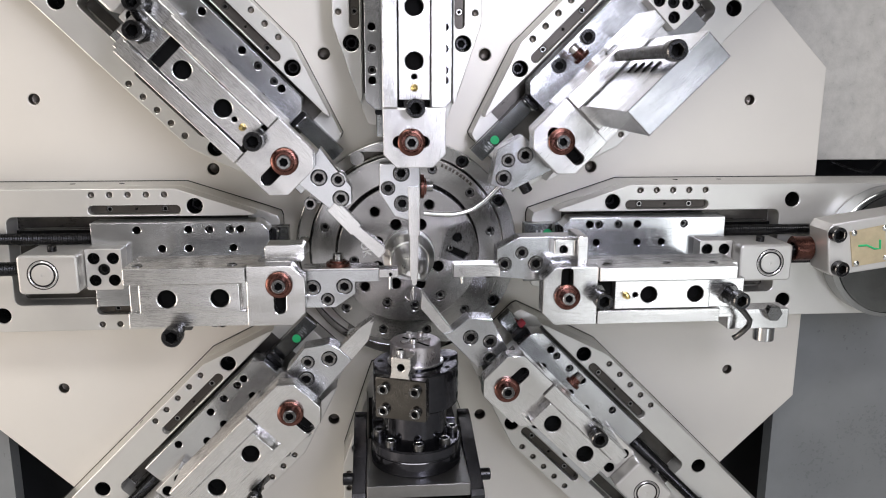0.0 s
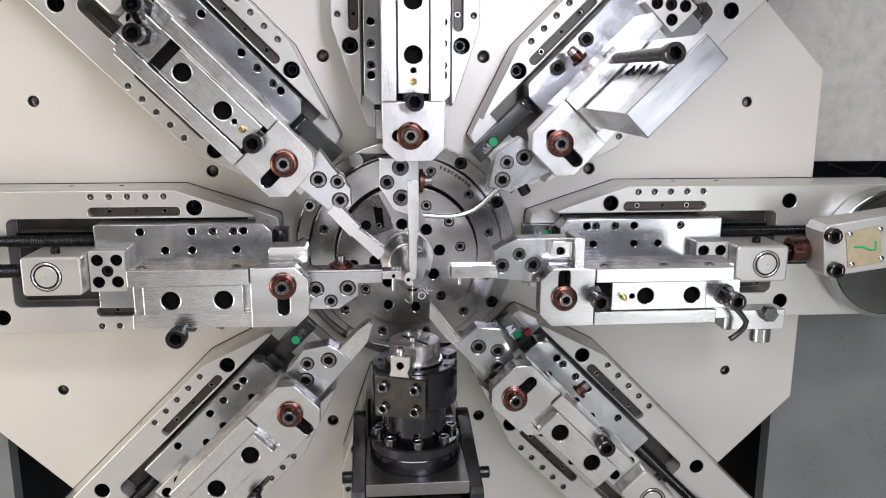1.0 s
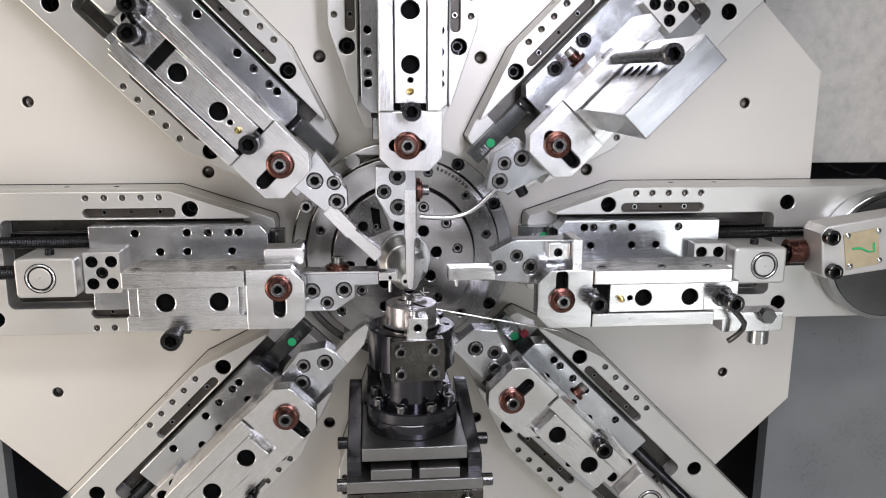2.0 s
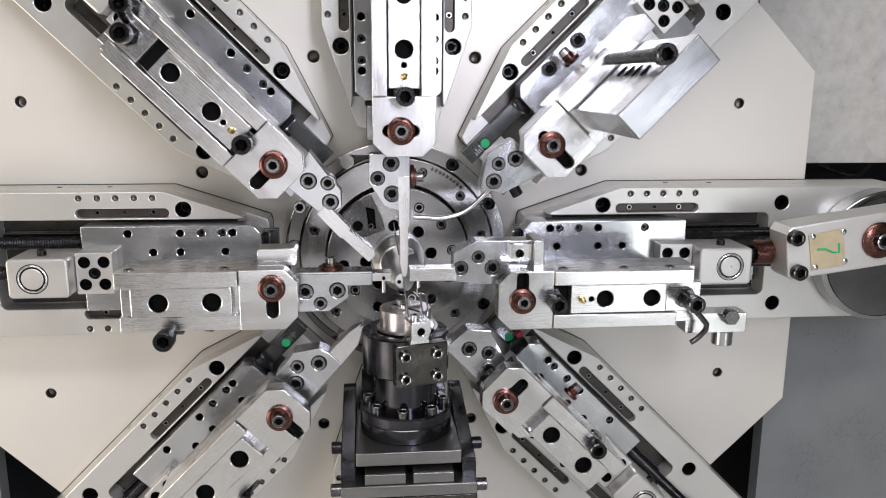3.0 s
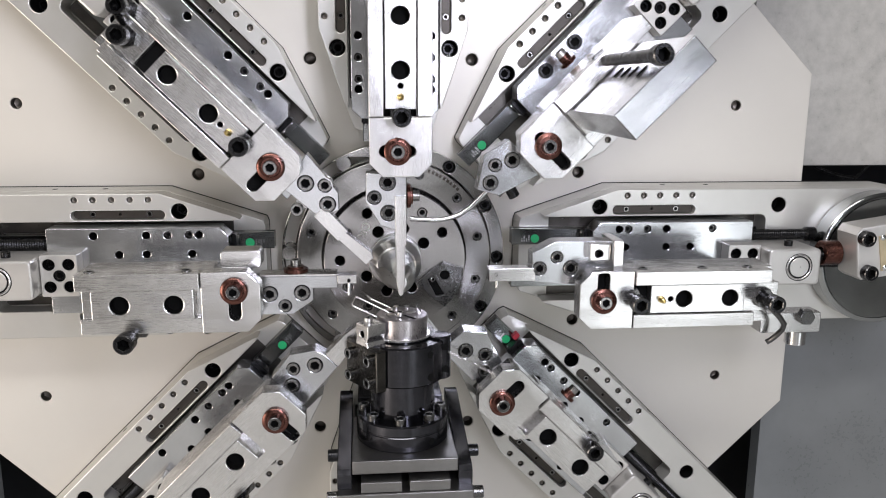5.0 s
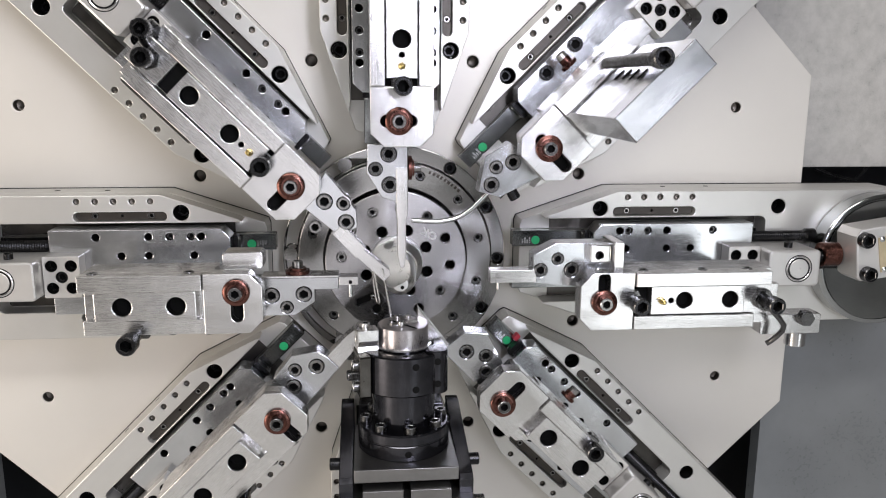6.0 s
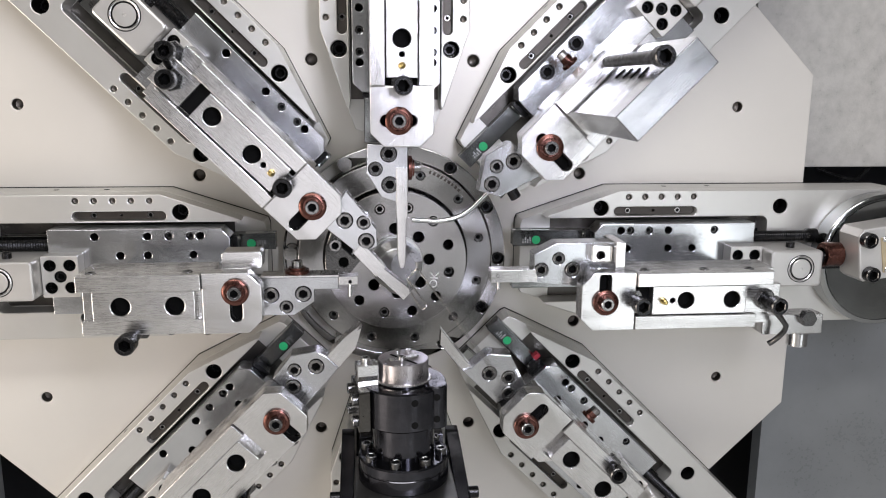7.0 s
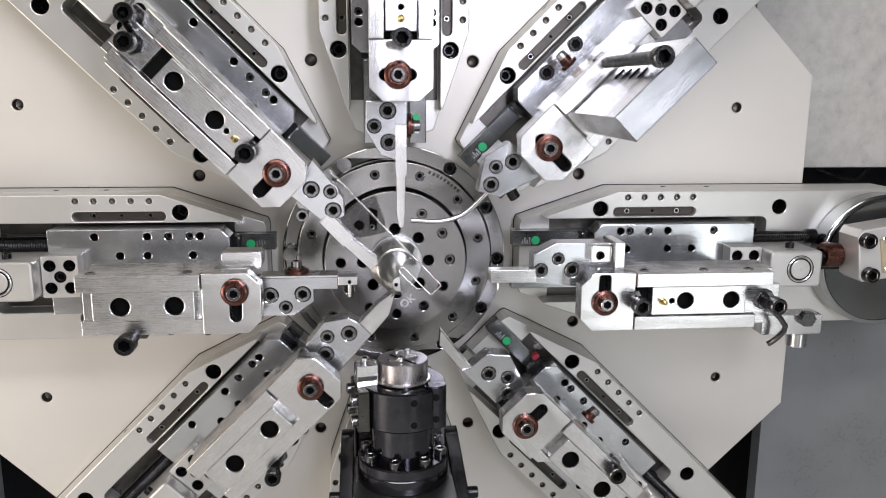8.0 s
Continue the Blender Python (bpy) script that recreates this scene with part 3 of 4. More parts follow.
tool(t, [(-25, -17), (-25, 33), (-66, 33), (-92, 15), (-92, -1), (-123, -1), (-123, -17)], [(-37, 6, 8.2), (-78, 5, 8.2), (-56, 22, 6.6)], 205, 236,
     [(-123.4, -17), (-148, -17), (-148, -6), (-123.4, -6)], (214, 236), at(-70, -19.5, 222, 90, 0, 0))
part("top_strip", slab(rect(-123, -25, -19.4, -17.2), 206, 237.5, GROUND, bevel=0.4), t)
part("guide_pin", lathe([(0, 0), (2.6, 0), (2.6, 16), (0, 17)], BRIGHT, 12), t, at(-138, -4, 225, -90, 0, 0))
for u in (58, 172):
    part("side_screw", screw(6.5, 1.6), t, at(u, -34, 268, 90, 0, 0))
part("clamp_tab", slab(rect(-28, 22, -52, -30, 3), 206, 240, GROUND, bevel=1), t)
long_bolt(t, 128, 47, 225, 306, 9)
part("bore", cup(2.6, 2), t, at(-138, -10, 238.4))
part("stop_screw", screw(9, 12), t, at(92, 50, 216))

t = SLIDES["east"] = slide(0, 194, "ground steel tool slide with hooked lock lever and bar tool")
carriage(t)
holder(t, "channel", -12, 108, -12, 1)
tool(t, [(-84, 4), (-26, -2), (31, -2), (31, 57), (-54, 57), (-84, 42)], [(-74, 21, 7.5), (-51, 36, 6.5), (-32, 21, 8.2), (7, 39, 6.5)], 205, 235,
     [(-80, 5), (-80, 22), (-141, 22), (-141, 5)], (214, 236), heads=DARKSTEEL)
part("guide_pin", lathe([(0, 0), (2.4, 0), (2.4, 12), (0, 13)], BRIGHT, 12), t, at(-129, 6, 225, 90, 0, 0))
part("bore", cup(2.4, 2), t, at(-132, 14, 237.4))
tab = part("clamp_tab", slab(rect(-11, 16, 34, 56, 1.5), 206, 250, GROUND, [circle(1, 43, 5.2, 18)], 1), t, None, "small ground steel tab with a tapped hole")
part("bore", cup(5.3, 14), tab, at(1, 43, 249.2))
part("nose_cheek", slab(rect(17, 30, 18, 62, 1), 206, 262, GROUND, bevel=0.8), t)
for u in (55, 135, 196):
    part("side_screw", screw(6.5, 1.6), t, at(u, 26, 266, -90, 0, 0))
lever = part("lock_lever", tube([(216, -20, 296), (230, -34, 296), (241, -46, 290), (244, -56, 282), (240, -66, 276), (236, -74, 270), (231, -78, 268)], 3.7, DARKSTEEL, 10), t, None, "bent black lock lever")
stop = part("stop_bracket", slab(rect(225, 310, -68, -40, 2), 232, 260, GROUND, bevel=1), t)
part("hex_bolt", hexnut(11, 12, DARKSTEEL), stop, at(284, -44, 260.2))
part("buffer", lathe([(0, 0), (13, 0), (14, 1), (14, 19), (13, 20), (0, 20)], BRIGHT, 28), stop, at(284, -68, 246, 90, 0, 0))

t = SLIDES["north_west"] = slide(135, 225, "ground steel tool slide with an angled chisel tool")
carriage(t, -1)
holder(t, "channel", 0, 93, -5, 1)
tool(t, [(-19, -41), (-81, -33), (-97, -18), (-87, 6), (-28, 11)], [(-44, -13, 8.2), (-63, -28, 7.0), (-82, -13, 8.2)], 205, 235,
     [(-80, -8), (-80, 10), (-124, 12), (-124, 10), (-171, 9), (-171, -3), (-165, -7), (-124, -3), (-124, -6)], (214, 236))
long_bolt(t, 236, -22, 262, 314, 8)
part("hook_screw", tube([(222, -6, 270), (230, -14, 300), (238, -20, 306), (246, -20, 300), (248, -20, 262)], 4.5, OXIDE, 10), t, None, "bent black lock screw")
part("stop_screw", screw(8, 14), t, at(-60, 22, 205))

t = SLIDES["north"] = slide(90, 185, "ground steel tool slide with a slim vertical blade tool")
carriage(t)
holder(t, "top", 0, 95, 4, 1)
tool(t, [(-31, 42), (-67, 43), (-98, 24), (-104, 6), (-104, -9), (-31, -9)], [(-43, 15, 8.2), (-62, 32, 7.0), (-82, 14, 8.2)], 205, 235,
     [(-60, -8.5), (-60, 6), (-123, 6), (-124, 5), (-172, 4.6), (-188, 2), (-190, 0), (-190, -2), (-188, -4), (-172, -6), (-124, -6.5), (-123, -8.5)], (214, 239), at(-62, -9.5, 220, 90, 0, 0), heads=DARKSTEEL)

t = SLIDES["north_east"] = slide(45, 258, "ground steel tool slide with tall slotted block and long screw")
carriage(t, 1, True, False)
for u in (88, 144):
    part("cap_screw", screw(10.5, 6, OXIDE), t, at(u, 47, 115.1))
cs = part("clamp_screw", lathe([(0, 0), (12, 0), (12.5, 1), (12.5, 5), (8, 6), (8, 14), (0, 14)], COPPER, 24), t, at(110, 38, 160, -90, 0, 0), "copper-plated clamp screw")
part("screw", screw(7, 8, GROUND), cs, at(0, 0, 14))
holder(t, "flat", 0, 99, 4, -1, -1)
tool(t, [(-25, 35), (-60, 45), (-98, 19), (-84, -6), (-18, -28)], [(-60, 25, 6.8), (-40, 14, 8.0), (-80, 13, 8.0)], 205, 235)
part("stop_screw", screw(7.5, 16, OXIDE), t, at(-66, -10, 222, 90, 0, -14))
part("hook_rod", tube([(-186, 52, 222), (-166, 29, 222), (-158, 22, 222), (-148, 15, 221), (-136, 9, 220), (-120, 6, 220), (-60, 6, 220)], 3.4, BRIGHT, 12), t, None, "bent polished wire guide rod")
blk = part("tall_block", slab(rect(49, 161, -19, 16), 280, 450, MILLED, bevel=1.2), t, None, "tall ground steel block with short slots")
# Thin black slabs paint the shade of the short slots.
for k in range(4):
    part("vent_slot", cached("vent", lambda: slab(slot(-8, 8, 0, 2.4), 0, 0.8, BORE, bevel=0.1)), blk, Matrix.Translation((0.112, 0.0162, 0.322 + 0.026 * k)) @ Matrix(((1, 0, 0, 0), (0, 0, 1, 0), (0, -1, 0, 0), (0, 0, 0, 1))))
long_bolt(t, 120, 29, 264, 470, 8, True)

t = SLIDES["south_west"] = slide(225, 226, "ground steel tool slide with a forked finger tool")
carriage(t, -1)
holder(t, "flat", -1, 109, -1, 1)
tool(t, [(-22, -35), (-61, -40), (-88, -20), (-92, -6), (-92, 17), (-20, 22)], [(-50, -23, 7.0), (-73, -6, 8.2), (-32, -8, 8.2)], 205, 235,
     [(-92.4, -6), (-92.4, 17), (-127, 14), (-152, 0), (-147, -1.5), (-153, -3.5), (-130, -7)], (212, 236))
long_bolt(t, 118, 46, 222, 296, 7.5)
part("stop_screw", screw(9, 12), t, at(75, 48, 200))

t = SLIDES["south_east"] = slide(-45, 197, "ground steel tool slide with a pointed knife tool")
carriage(t)
holder(t, "flat", -2, 113, -12, -1, cut=True)
tool(t, [(-32, -25), (-22, 21), (-67, 36), (-91, 16), (-94, -14), (-100, -24)], [(-70, -2, 8.0), (-47, 12, 7.4), (-31, -4, 8.2)], 205, 235,
     [(-80, -24), (-110, -24), (-146, -20), (-160, -4), (-94, -13), (-80, -10)], (212, 232), heads=DARKSTEEL)
part("red_mark", slab(rect(16, 23.6, 40, 51, 1), 78, 90, RED, bevel=0.6), t, None, "small red plastic cap")
long_bolt(t, 132, 27, 262, 304, 8.4)
c = part("clamp_screw", cached("cw2", lambda: lathe([(0, 0), (11, 0), (11.5, 1), (11.5, 5), (8, 6), (8, 12), (0, 12)], COPPER, 24)), t, at(100, 42, 190, -90, 0, 0), "copper-plated clamp screw")
part("screw", screw(7, 8), c, at(0, 0, 12))


# ---- crank drive at the end of the east slide ----
def crank_wheel():
    t = thing("rotary_drive", "large turned steel drive wheel on the slide way", "rotary drive", FACE @ at(745, 0, 0))
    part("wheel", lathe([(0, 86), (100, 86), (102, 88), (102, 117), (100, 119), (95, 120), (94.6, 118), (93.4, 118), (93, 121), (0, 121)], RAIL, 96), t)
    return t


crank_wheel()
t = thing("connecting_rod", "light painted connecting rod end with a brass badge", "connecting rod", FACE @ at(194, 0, 0))
arm = part("arm", slab([(396.6, -7.7), (403.0, -12.8), (612.0, 15.8), (602.0, 94.3), (395.4, 63.0), (389.0, 52.6)], 150, 200, CASTING, bevel=2.5), t)
badge = part("badge", slab([(430.2, 0.7), (479.3, 8.0), (471.5, 61.1), (420.7, 51.3)], 200.2, 202, BADGE, bevel=0.4), arm, None, "brass-coloured badge plate with a green stroke")
part("green_stroke", tube([(435.0, 31.3, 202.6), (447.5, 31.9, 202.6), (459.0, 26.8, 202.6), (467.5, 26.7, 202.6), (466.0, 39.7, 202.6)], 1.5, GREEN, 6), badge)
for u, v in [(400.7, 48.6), (409.9, -1.0)]:
    part("screw", screw(11, 12, OXIDE), arm, at(u, v, 200))
for u, v in [(426.7, 49.6), (471.2, 56.3), (477.8, 13.8), (434.8, 5.5)]:
    part("rivet", lathe([(4.2, 0), (4.2, 1), (2.8, 2.2), (0, 2.6)], BRIGHT, 14), badge, at(u, v, 202))
cap = part("pivot_washer", lathe([(8, 0), (25, 0), (26, 1), (26, 4), (24, 6), (14, 8), (13, 7), (8, 7)], COPPER, 48), arm, at(526.9, 43.4, 200.2), "copper-coloured pivot washer")
part("screw", screw(11, 9, DARKSTEEL), cap, at(0, 0, 6))
part("collar", lathe([(9, 0), (17, 0), (18, 1), (18, 25), (17, 26), (9, 26)], COPPER, 32), t, at(366, 18, 152, 0, 90, 0), "copper-coloured lock collar")
part("link_rod", lathe([(0, 0)] + [(8 + (k % 2), 1 + 1.8 * k) for k in range(30)] + [(0, 56)], OXIDE, 16), t, at(361, 14, 152, 0, 90, 0))
SLIDES["crank"] = t


# ---- spinner on the south slide way ----
def spinner():
    """z runs up through the axis; the top of the cap is z = 0."""
    t = thing("spinner_unit", "black steel rotary bending unit on a square base", "bending unit", Matrix.Translation((0.002, -0.235, -0.081)))
    part("base_plate", slab(rounded(-67, 67, -78, 62, 2), -186, -168.3, SATIN, bevel=1.0), t)
    part("lower_plate", slab(rounded(-86, 86, -92, 62, 2), -222, -206.2, SATIN, bevel=1.2), t)
    part("front_cover", slab(rounded(-86, 86, -300, -222.4, 2), 80, 92, OILED, bevel=1.0, turn=Matrix(((1, 0, 0, 0), (0, 0, -1, 0), (0, 1, 0, 0), (0, 0, 0, 1)))), t, None, "oily dark cover plate with socket screws")
    for x in (-66, 66):
        part("screw", screw(9, 7, DARKSTEEL), t, at(x, -92, -238, 90, 0, 0))
    part("foot", slab(rounded(-84, 84, -72, 180, 3), -460, -222.3, BLUED, bevel=1.5), t)
    for s in (1, -1):
        part("spacer", slab(rect(5, 56, -89, 40) if s > 0 else rect(-56, -5, -89, 40), -206, -192, SATIN, bevel=1), t)
        side = [(-76, -206), (112, -206), (112, -149), (92, -149), (84, -151), (-70, -182), (-76, -188)]
        part("side_plate", slab(side, 67.6, 86, BLUED, bevel=1.2, turn=Matrix(((0, 0, 1, 0), (1, 0, 0, 0), (0, 1, 0, 0), (0, 0, 0, 1))) if s > 0 else Matrix(((0, 0, -1, 0), (1, 0, 0, 0), (0, 1, 0, 0), (0, 0, 0, 1)))), t)
        part("screw", screw(8, 13, OXIDE), t, at(s * 86, -30, -182, 0, 90 * s, 0))
        part("screw", screw(8, 13, DARKSTEEL), t, at(s * 86, -82, -214, 0, 90 * s, 0))
    cap = part("cap", lathe([(36, -29.5), (36, -28), (33.6, -27), (33.6, -1.2), (32.4, 0), (0, 0)], CAPSTEEL, 56), t, None, "small turned steel cap")
    part("rim", lathe([(33.8, -28), (37.5, -28), (37.8, -26.6), (36.8, -25.6), (33.8, -25.4)], GROUND, 56), cap)
    part("jaw", slab(rect(-21, 21, -5, 5, 1), 0.1, 3, GROUND, [circle(0, 0, 3, 12)], 0.6), cap, at(0, -6, 0, 0, 0, 24))
    # Black sliver painted as the shade in the slot of the cap.
    part("slot", slab(slot(-26, 26, 0, 2.2), 0.05, 0.35, BORE, bevel=0.05), cap, at(0, -6, 0, 0, 0, -50))
    part("post", screw(5, 6, GROUND), cap, at(-3, -13, 1))
    for x in (-7, 8):
        part("pin", lathe([(0, 0), (4.4, 0), (4.4, 2.8), (3.6, 3.6), (0, 3.6)], GROUND, 14), cap, at(x, 24, 0))
    part("column", slab(rect(-60, 60, 64, 150), -460, -140, BLUED, bevel=2), t)
    return t


def spinner_head(t):
    """Its clamp looks along -y."""
    front = Matrix(((1, 0, 0, 0), (0, 0, -1, 0), (0, 1, 0, 0), (0, 0, 0, 1)))
    h = part("head", lathe([(0, -133), (42, -133), (42, -84), (55, -83), (57, -81), (57, -32), (55, -30), (37, -30), (37, -28.5), (0, -28.5)], BLUED, 72), t, None, "rotating blued steel head with clamp block")
    f = part("front_plate", slab(rect(-34, 34, -86, -31, 2), 50, 65, OILED, bevel=1.2, turn=front), h, None, "oiled dark brown steel front plate")
    for x in (-22, 20):
        for z in (-45, -74):
            part("screw", screw(7.2, 7, DARKSTEEL), f, at(x, -65, z, 90, 0, 0))
    clamp = part("clamp", slab([(-16, -36), (12, -36), (13, -34), (10, -25), (13, -17), (13, -3), (-11, -3), (-13, -5), (-13, -23)], 35, 63, GROUND, [circle(0, -16, 4.8, 16)], 1.2, front), h, None, "bright ground clamp block")
    part("bore", cup(4.9, 12), clamp, at(0, -62.4, -16, 90, 0, 0))
    part("set_screw", screw(6, 8, GROUND), clamp, at(-4, -50, -4))
    wing = part("side_wing", lathe([(0, -84), (14, -84), (15, -83), (15, -28), (13.8, -26.5), (0, -25.5)], BLUED, 32), h, at(34, 36, 0), "rounded blued steel clamp wing")
    part("bore", plug(4.5), wing, at(2, 2, -26.6))
    for z in (-40, -70):
        part("bore", plug(4.6), wing, pose(0, 0, 0, 0, 0, -8) @ at(15, 0, z, 0, 90, 0))
        part("bore", plug(4.6), h, pose(0, 0, 0, 0, 0, 3) @ at(57, 0, z - 2, 0, 90, 0))
    for x, y in ((-46, -10), (20, 44), (46, -8)):
        part("bore", plug(3.6), h, at(x, y, -30))
    return h


def spinner_flange(t):
    """The stepped ring under the head, which turns on its own."""
    g = part("base_flange", lathe([(0, -168), (60, -168), (61, -167), (61, -149), (60.2, -148), (60.2, -147), (61, -146), (61, -135), (59, -133), (0, -133)], BLUED, 72), t, None, "stepped blued steel flange ring")
    for k in range(8):
        a = radians(22 + 45 * k)
        part("screw", screw(7.6, 9, DARKSTEEL), g, at(50 * math.cos(a), 51 * math.sin(a), -133))
    part("bore", plug(4.6), g, pose(0, 0, 0, 0, 0, 18) @ at(61, 0, -158, 0, 90, 0))
    return g


SPINNER = spinner()
FLANGE = spinner_flange(SPINNER)
HEAD = spinner_head(SPINNER)


# ---- the wire being formed ----
def formed_wire():
    """x runs along the long leg from the bend; the hairpin lies on the +y side."""
    t = thing("formed_wire", "bright bent steel wire with a long straight leg", "wire")
    part("long_leg", tube([(0, 0, 0), (60, 0, 0), (120, 0, 0), (208, 0, 0)], 1.15, WIRE), t)
    part("cross_leg", tube([(0, 0, 0), (-1.2, 1.2, 0), (-1.2, 17.8, 0), (0, 19, 0)], 1.15, WIRE), t)
    bend = [(48 + 4 * math.sin(a), 23 - 4 * math.cos(a), 0.4 * a) for a in np.linspace(0, math.pi, 9)]
    part("hairpin", tube([(0, 19, 0), (24, 19, 0), *bend, (34, 27, 1.3), (18, 26, 1.6)], 1.15, WIRE), t)
    part("hook", tube([(18, 26, 1.6), (14, 25, 4), (12, 22, 7), (13, 19, 10)], 1.15, WIRE), t)
    return t


WIRE_PIECE = formed_wire()


def wire_pose(x, z, w, d, n):
    """The bend at x, z and w mm from the face, the long leg along d, the flat of the wire facing n."""
    X = Vector(d).normalized()
    Z = (Vector(n) - X * X.dot(Vector(n))).normalized()
    Y = Z.cross(X)
    return Matrix(((X.x, Y.x, Z.x, x * MM), (X.y, Y.y, Z.y, -w * MM), (X.z, Y.z, Z.z, z * MM), (0, 0, 0, 1)))


# ---- what moves ----
def slide_rows(a, rows):
    return [(t, axis(a) @ at(s, 0, 0)) for t, s in rows]


def motions():
    walk(SLIDES["west"], slide_rows(180, [(0, 168), (0.1, 162), (0.2, 155), (0.3, 138), (0.4, 136), (0.6, 136), (0.7, 148), (0.8, 155), (0.9, 162), (1.0, 163), (3.6, 164), (3.7, 166), (3.8, 180), (3.9, 198), (4.0, 204), (4.1, 204), (8.0, 204)]))
    east = [(0, 194), (0.65, 193), (0.7, 190), (0.8, 155), (0.9, 173), (1.0, 192), (1.1, 192), (2.4, 192), (2.7, 160), (2.8, 154), (3.0, 149), (3.1, 149), (3.2, 156), (3.3, 182), (3.4, 183), (3.6, 184), (3.7, 202), (3.8, 236), (3.9, 252), (4.0, 258), (4.1, 258), (8.0, 259)]
    walk(SLIDES["east"], slide_rows(0, east))
    walk(SLIDES["crank"], slide_rows(0, east))
    walk(SLIDES["north_west"], slide_rows(135, [(0, 225), (4.7, 225), (5.4, 220), (5.8, 211), (5.9, 202), (6.0, 194), (6.2, 186), (6.5, 174), (6.8, 162), (7.0, 158), (7.2, 160), (7.5, 172), (7.7, 190), (7.9, 210), (8.0, 215)]))
    walk(SLIDES["north"], slide_rows(90, [(0, 185), (0.2, 194), (0.4, 197), (0.7, 197), (1.0, 195), (1.1, 191), (1.3, 178), (1.5, 173), (1.7, 175), (2.2, 192), (2.8, 202), (3.6, 201), (3.7, 192), (3.9, 176), (4.0, 173), (4.7, 172), (5.2, 190), (5.7, 216), (6.0, 218), (7.1, 217), (7.3, 225), (7.5, 254), (7.6, 266), (7.8, 271), (8.0, 271)]))
    walk(SLIDES["north_east"], slide_rows(45, [(0, 258), (8.0, 258)]))
    walk(SLIDES["south_west"], slide_rows(225, [(0, 226), (7.6, 226), (7.7, 222), (7.8, 205), (7.9, 180), (8.0, 163)]))
    walk(SLIDES["south_east"], slide_rows(-45, [(0, 180), (0.1, 183), (0.3, 193), (0.4, 196), (0.5, 197), (4.7, 195), (6.2, 195), (6.3, 200), (6.4, 222), (6.5, 238), (6.6, 239), (8.0, 239)]))
    lift = [(0, -81), (0.9, -80), (1.0, -77), (1.1, -60), (1.2, -46), (1.3, -31), (1.4, -27), (1.7, -25), (2.2, -23), (2.8, -22), (2.9, -27), (3.0, -29), (3.6, -30), (3.7, -26), (3.8, -23), (3.9, -20), (4.3, -21), (4.4, -27), (4.5, -32), (4.7, -32.5), (5.2, -40), (5.8, -47), (6.3, -48), (6.4, -74), (6.5, -92), (6.6, -95), (8.0, -95)]
    walk(SPINNER, [(t, Matrix.Translation((0.002, -0.235, z * MM))) for t, z in lift])
    spin = [(0, -20), (1.0, -20), (1.3, -21), (1.4, -19), (1.5, -4), (1.7, 2), (2.2, 7), (2.8, 13), (3.1, 18), (3.3, 23), (3.9, 24), (4.0, 0), (4.1, -28), (4.2, -6), (4.3, 11), (4.5, 0), (4.6, -29), (4.7, -41), (5.2, -64), (5.8, -78), (6.2, -80), (8.0, -81)]
    turn = spin[:spin.index((4.7, -41))] + [(4.7, -45), (5.2, -88), (5.6, -122), (5.8, -132), (5.9, -119), (6.1, -95), (6.2, -86), (6.3, -81), (8.0, -81)]
    walk(FLANGE, [(t, pose(0, 0, 0, 0, 0, a)) for t, a in turn])
    walk(HEAD, [(t, pose(0, 0, 0, 0, 0, a)) for t, a in spin])
    disc = [(0, -188), (0.05, -162), (0.1, -132), (0.15, -104), (0.2, -90), (0.3, -88), (0.6, -87), (0.7, -68), (0.8, -65), (1.0, -66), (1.7, -66), (2.2, -67), (2.8, -68), (3.6, -66), (3.7, -82), (3.8, -104), (3.9, -128), (4.0, -130), (4.2, -133), (4.3, -165), (4.4, -205), (4.5, -212), (4.7, -212), (5.0, -225), (5.4, -244), (5.7, -255), (5.8, -262), (5.9, -290), (6.0, -320), (6.1, -348), (6.2, -374), (6.4, -389), (6.6, -390), (7.0, -388), (7.4, -380), (7.8, -381), (7.9, -408), (8.0, -434)]
    walk(QUILL, [(t, FACE @ pose(0, 0, 0, 0, 0, a)) for t, a in disc])

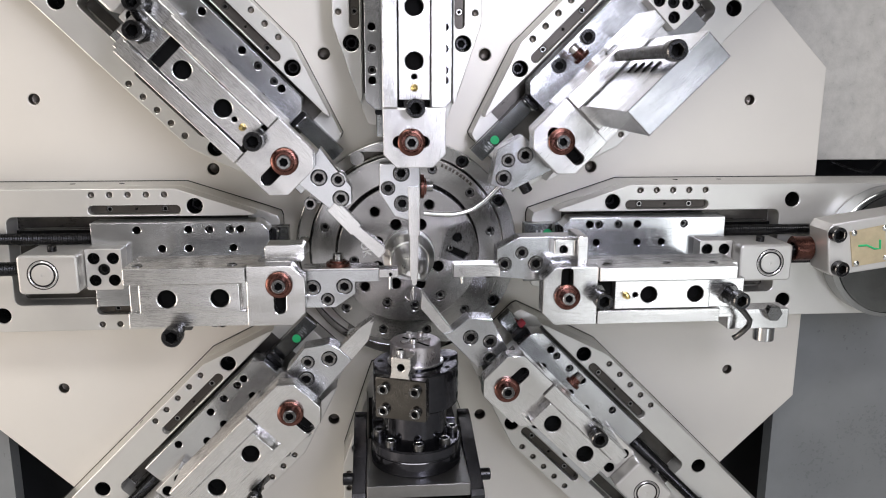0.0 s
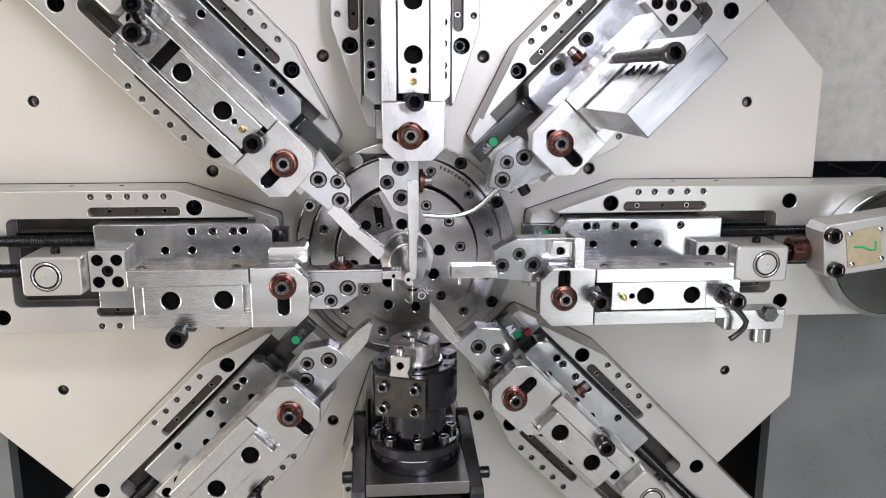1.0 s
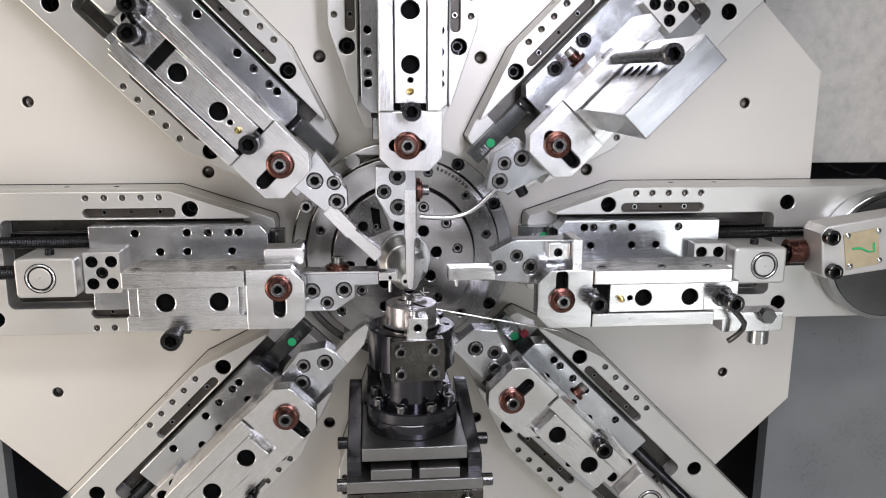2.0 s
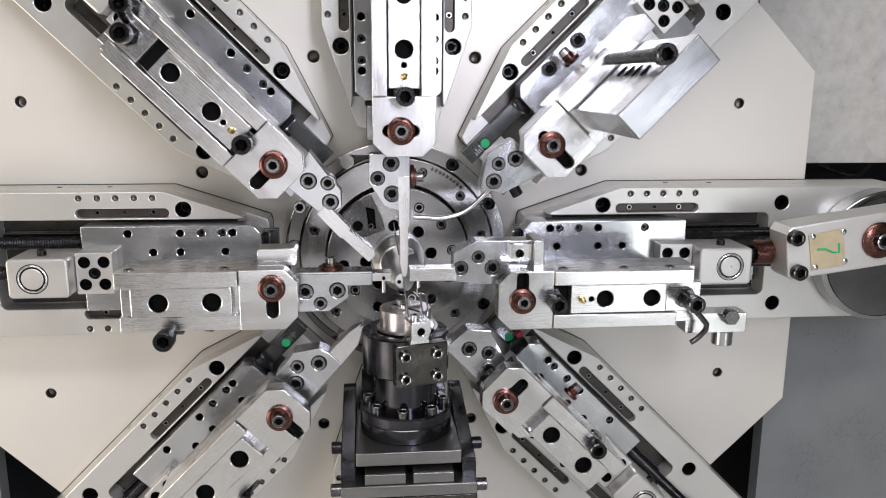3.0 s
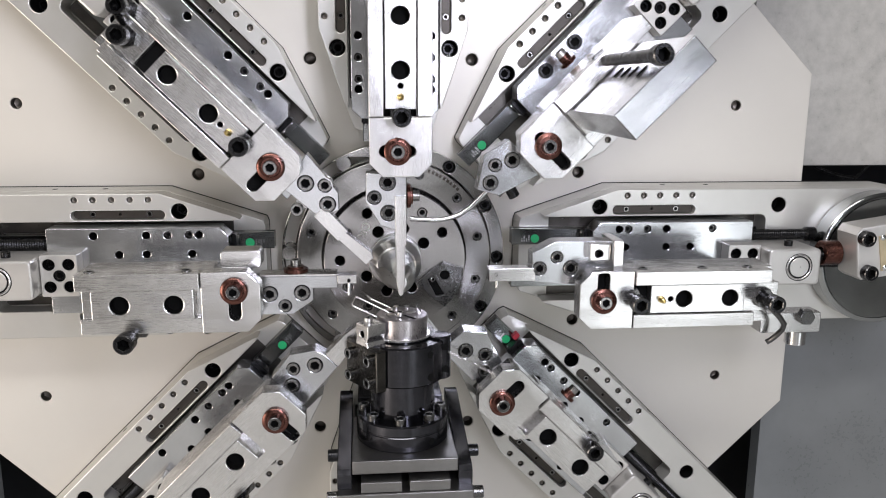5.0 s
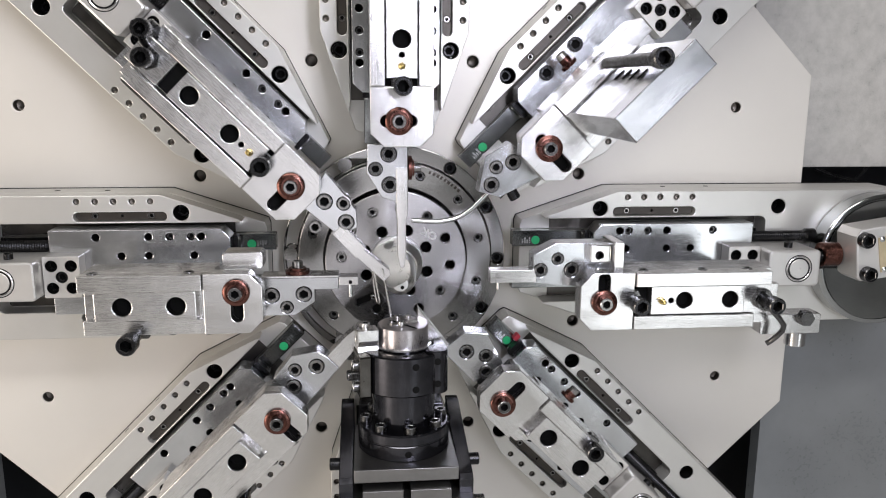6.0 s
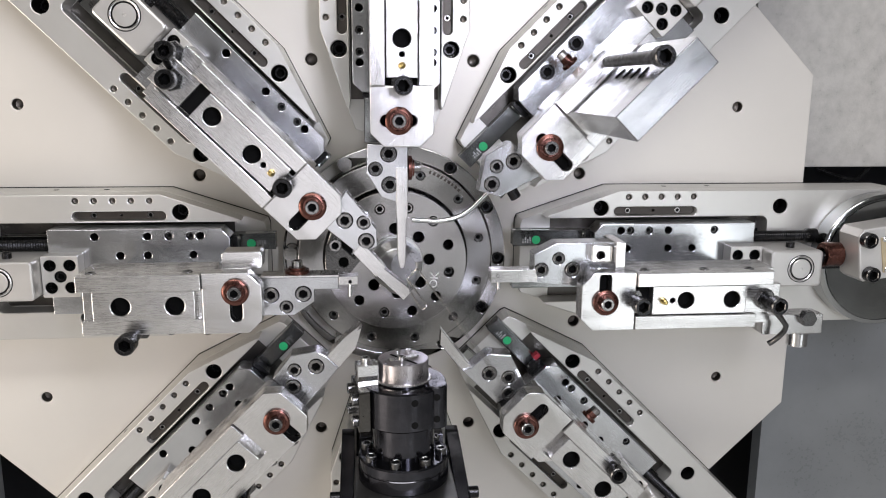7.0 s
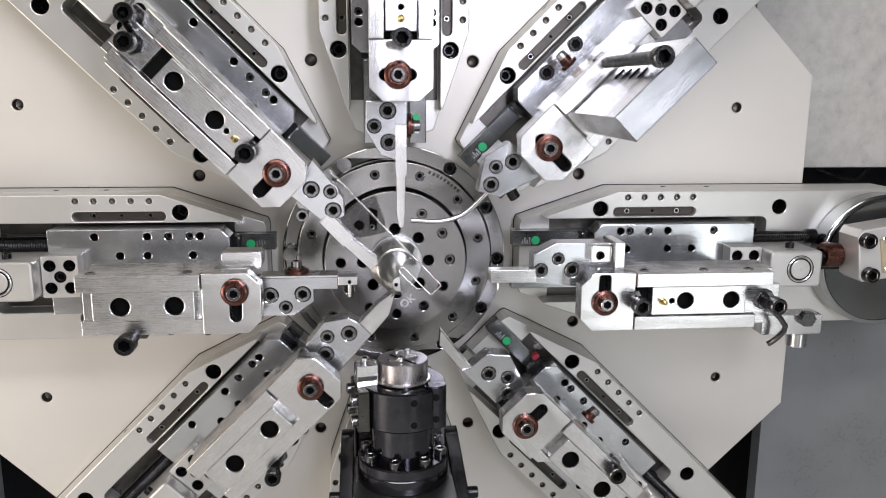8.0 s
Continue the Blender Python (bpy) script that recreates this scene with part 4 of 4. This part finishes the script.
    wire = [
        (0, 0, -8, 226, (0, 1, 0), (-1, 0, 0)), (1.1, 0, -8, 230, (0, 1, 0), (-1, 0, 0)), (1.3, 0, -16, 236, (0.25, 0.95, -0.1), (-0.95, 0.25, 0)),
        (1.45, -3, -26, 238, (0.7, 0.7, -0.12), (-0.7, 0.7, 0)), (1.6, -4, -29, 240, (0.99, 0.05, -0.15), (0, 1, 0)), (1.8, -4, -30, 240, (0.98, -0.1, -0.16), (0.1, 1, 0)),
        (2.2, 0, -20, 244, (0.95, 0.12, -0.15), (0.1, 0.9, -0.35)), (2.5, 5, -20, 252, (0.72, 0.65, 0.1), (0.1, 0.3, -0.9)), (2.8, 8, -25, 262, (-0.14, 0.88, 0.45), (0, 0.2, -0.95)),
        (3.0, 5, -36, 280, (-0.06, 0.89, 0.45), (0, 0.2, -0.95)), (3.2, 5, -36, 285, (-0.06, 0.89, 0.45), (0, 0.2, -0.95)),
        (3.62, 5, -36, 285, (-0.06, 0.89, 0.45), (-0.03, 0.45, -0.89)), (3.72, -11, -34, 276, (0.19, 0.88, 0.43), (-0.5, 0.46, -0.73)), (3.82, -28, -32, 266, (0.52, 0.78, 0.35), (-0.73, 0.62, -0.29)), (3.92, -44, -27, 266, (0.83, 0.53, 0.2), (-0.56, 0.77, 0.3)), (4.02, -61, -24, 262, (0.97, 0.24, 0.04), (-0.17, 0.56, 0.81)), (4.1, -77, -17, 262, (1.0, 0.0, -0.02), (0.05, -0.1, 1.0)),
        (4.3, -77, -17, 262, (1, 0, -0.02), (0, -0.25, 0.95)), (4.5, -77, -29, 256, (1, 0, -0.01), (0, -0.25, 0.95)), (4.7, -77, -29, 256, (1, 0, -0.01), (0, -0.25, 0.95)), (5.1, -55, -18, 236, (0.75, -0.1, -0.6), (0.2, -0.4, 0.8)), (5.5, -38, 4, 236, (0.3, -0.15, -0.9), (0.7, -0.3, 0.4)),
        (5.8, -31, 16, 236, (-0.05, -0.1, -0.98), (0.9, 0.2, 0)), (6.0, -24, 26, 236, (0.15, 0.1, -0.95), (0.75, 0.6, 0.1)), (6.2, -8, 36, 236, (0.35, 0.5, -0.75), (0.1, 0.8, 0.5)), (6.3, -2, 39, 236, (0.27, 0.75, -0.5), (-0.4, 0.6, 0.6)),
        (6.4, 4, 42, 236, (0.2, 0.93, -0.3), (-0.75, 0.3, 0.6)), (6.85, 6, 43, 236, (0.2, 0.93, -0.3), (-0.75, 0.3, 0.6)), (6.9, 9, 40, 238, (0.5, 0.45, -0.6), (-0.3, 0.8, 0.3)), (6.95, 14, 36, 240, (0.7, -0.15, -0.65), (0.25, 0.9, -0.2)),
        (7.05, 28, 16, 244, (0.1, -0.97, -0.1), (0.72, 0, -0.69)), (7.13, 40, 4, 242, (-0.42, -0.7, 0.5), (0.6, -0.7, -0.3)), (7.2, 46, -1, 238, (-0.47, 0.1, 0.86), (0, -1, 0)),
        (7.5, 46, -1, 238, (-0.48, 0.1, 0.86), (0, -1, 0)), (7.8, 48, 0, 238, (-0.5, 0.1, 0.85), (0, -1, 0)), (8.0, 52, 5, 238, (-0.69, 0.2, 0.7), (0, -1, 0))]
    walk(WIRE_PIECE, [(t, wire_pose(x, z, w, d, n)) for t, x, z, w, d, n in wire])


motions()
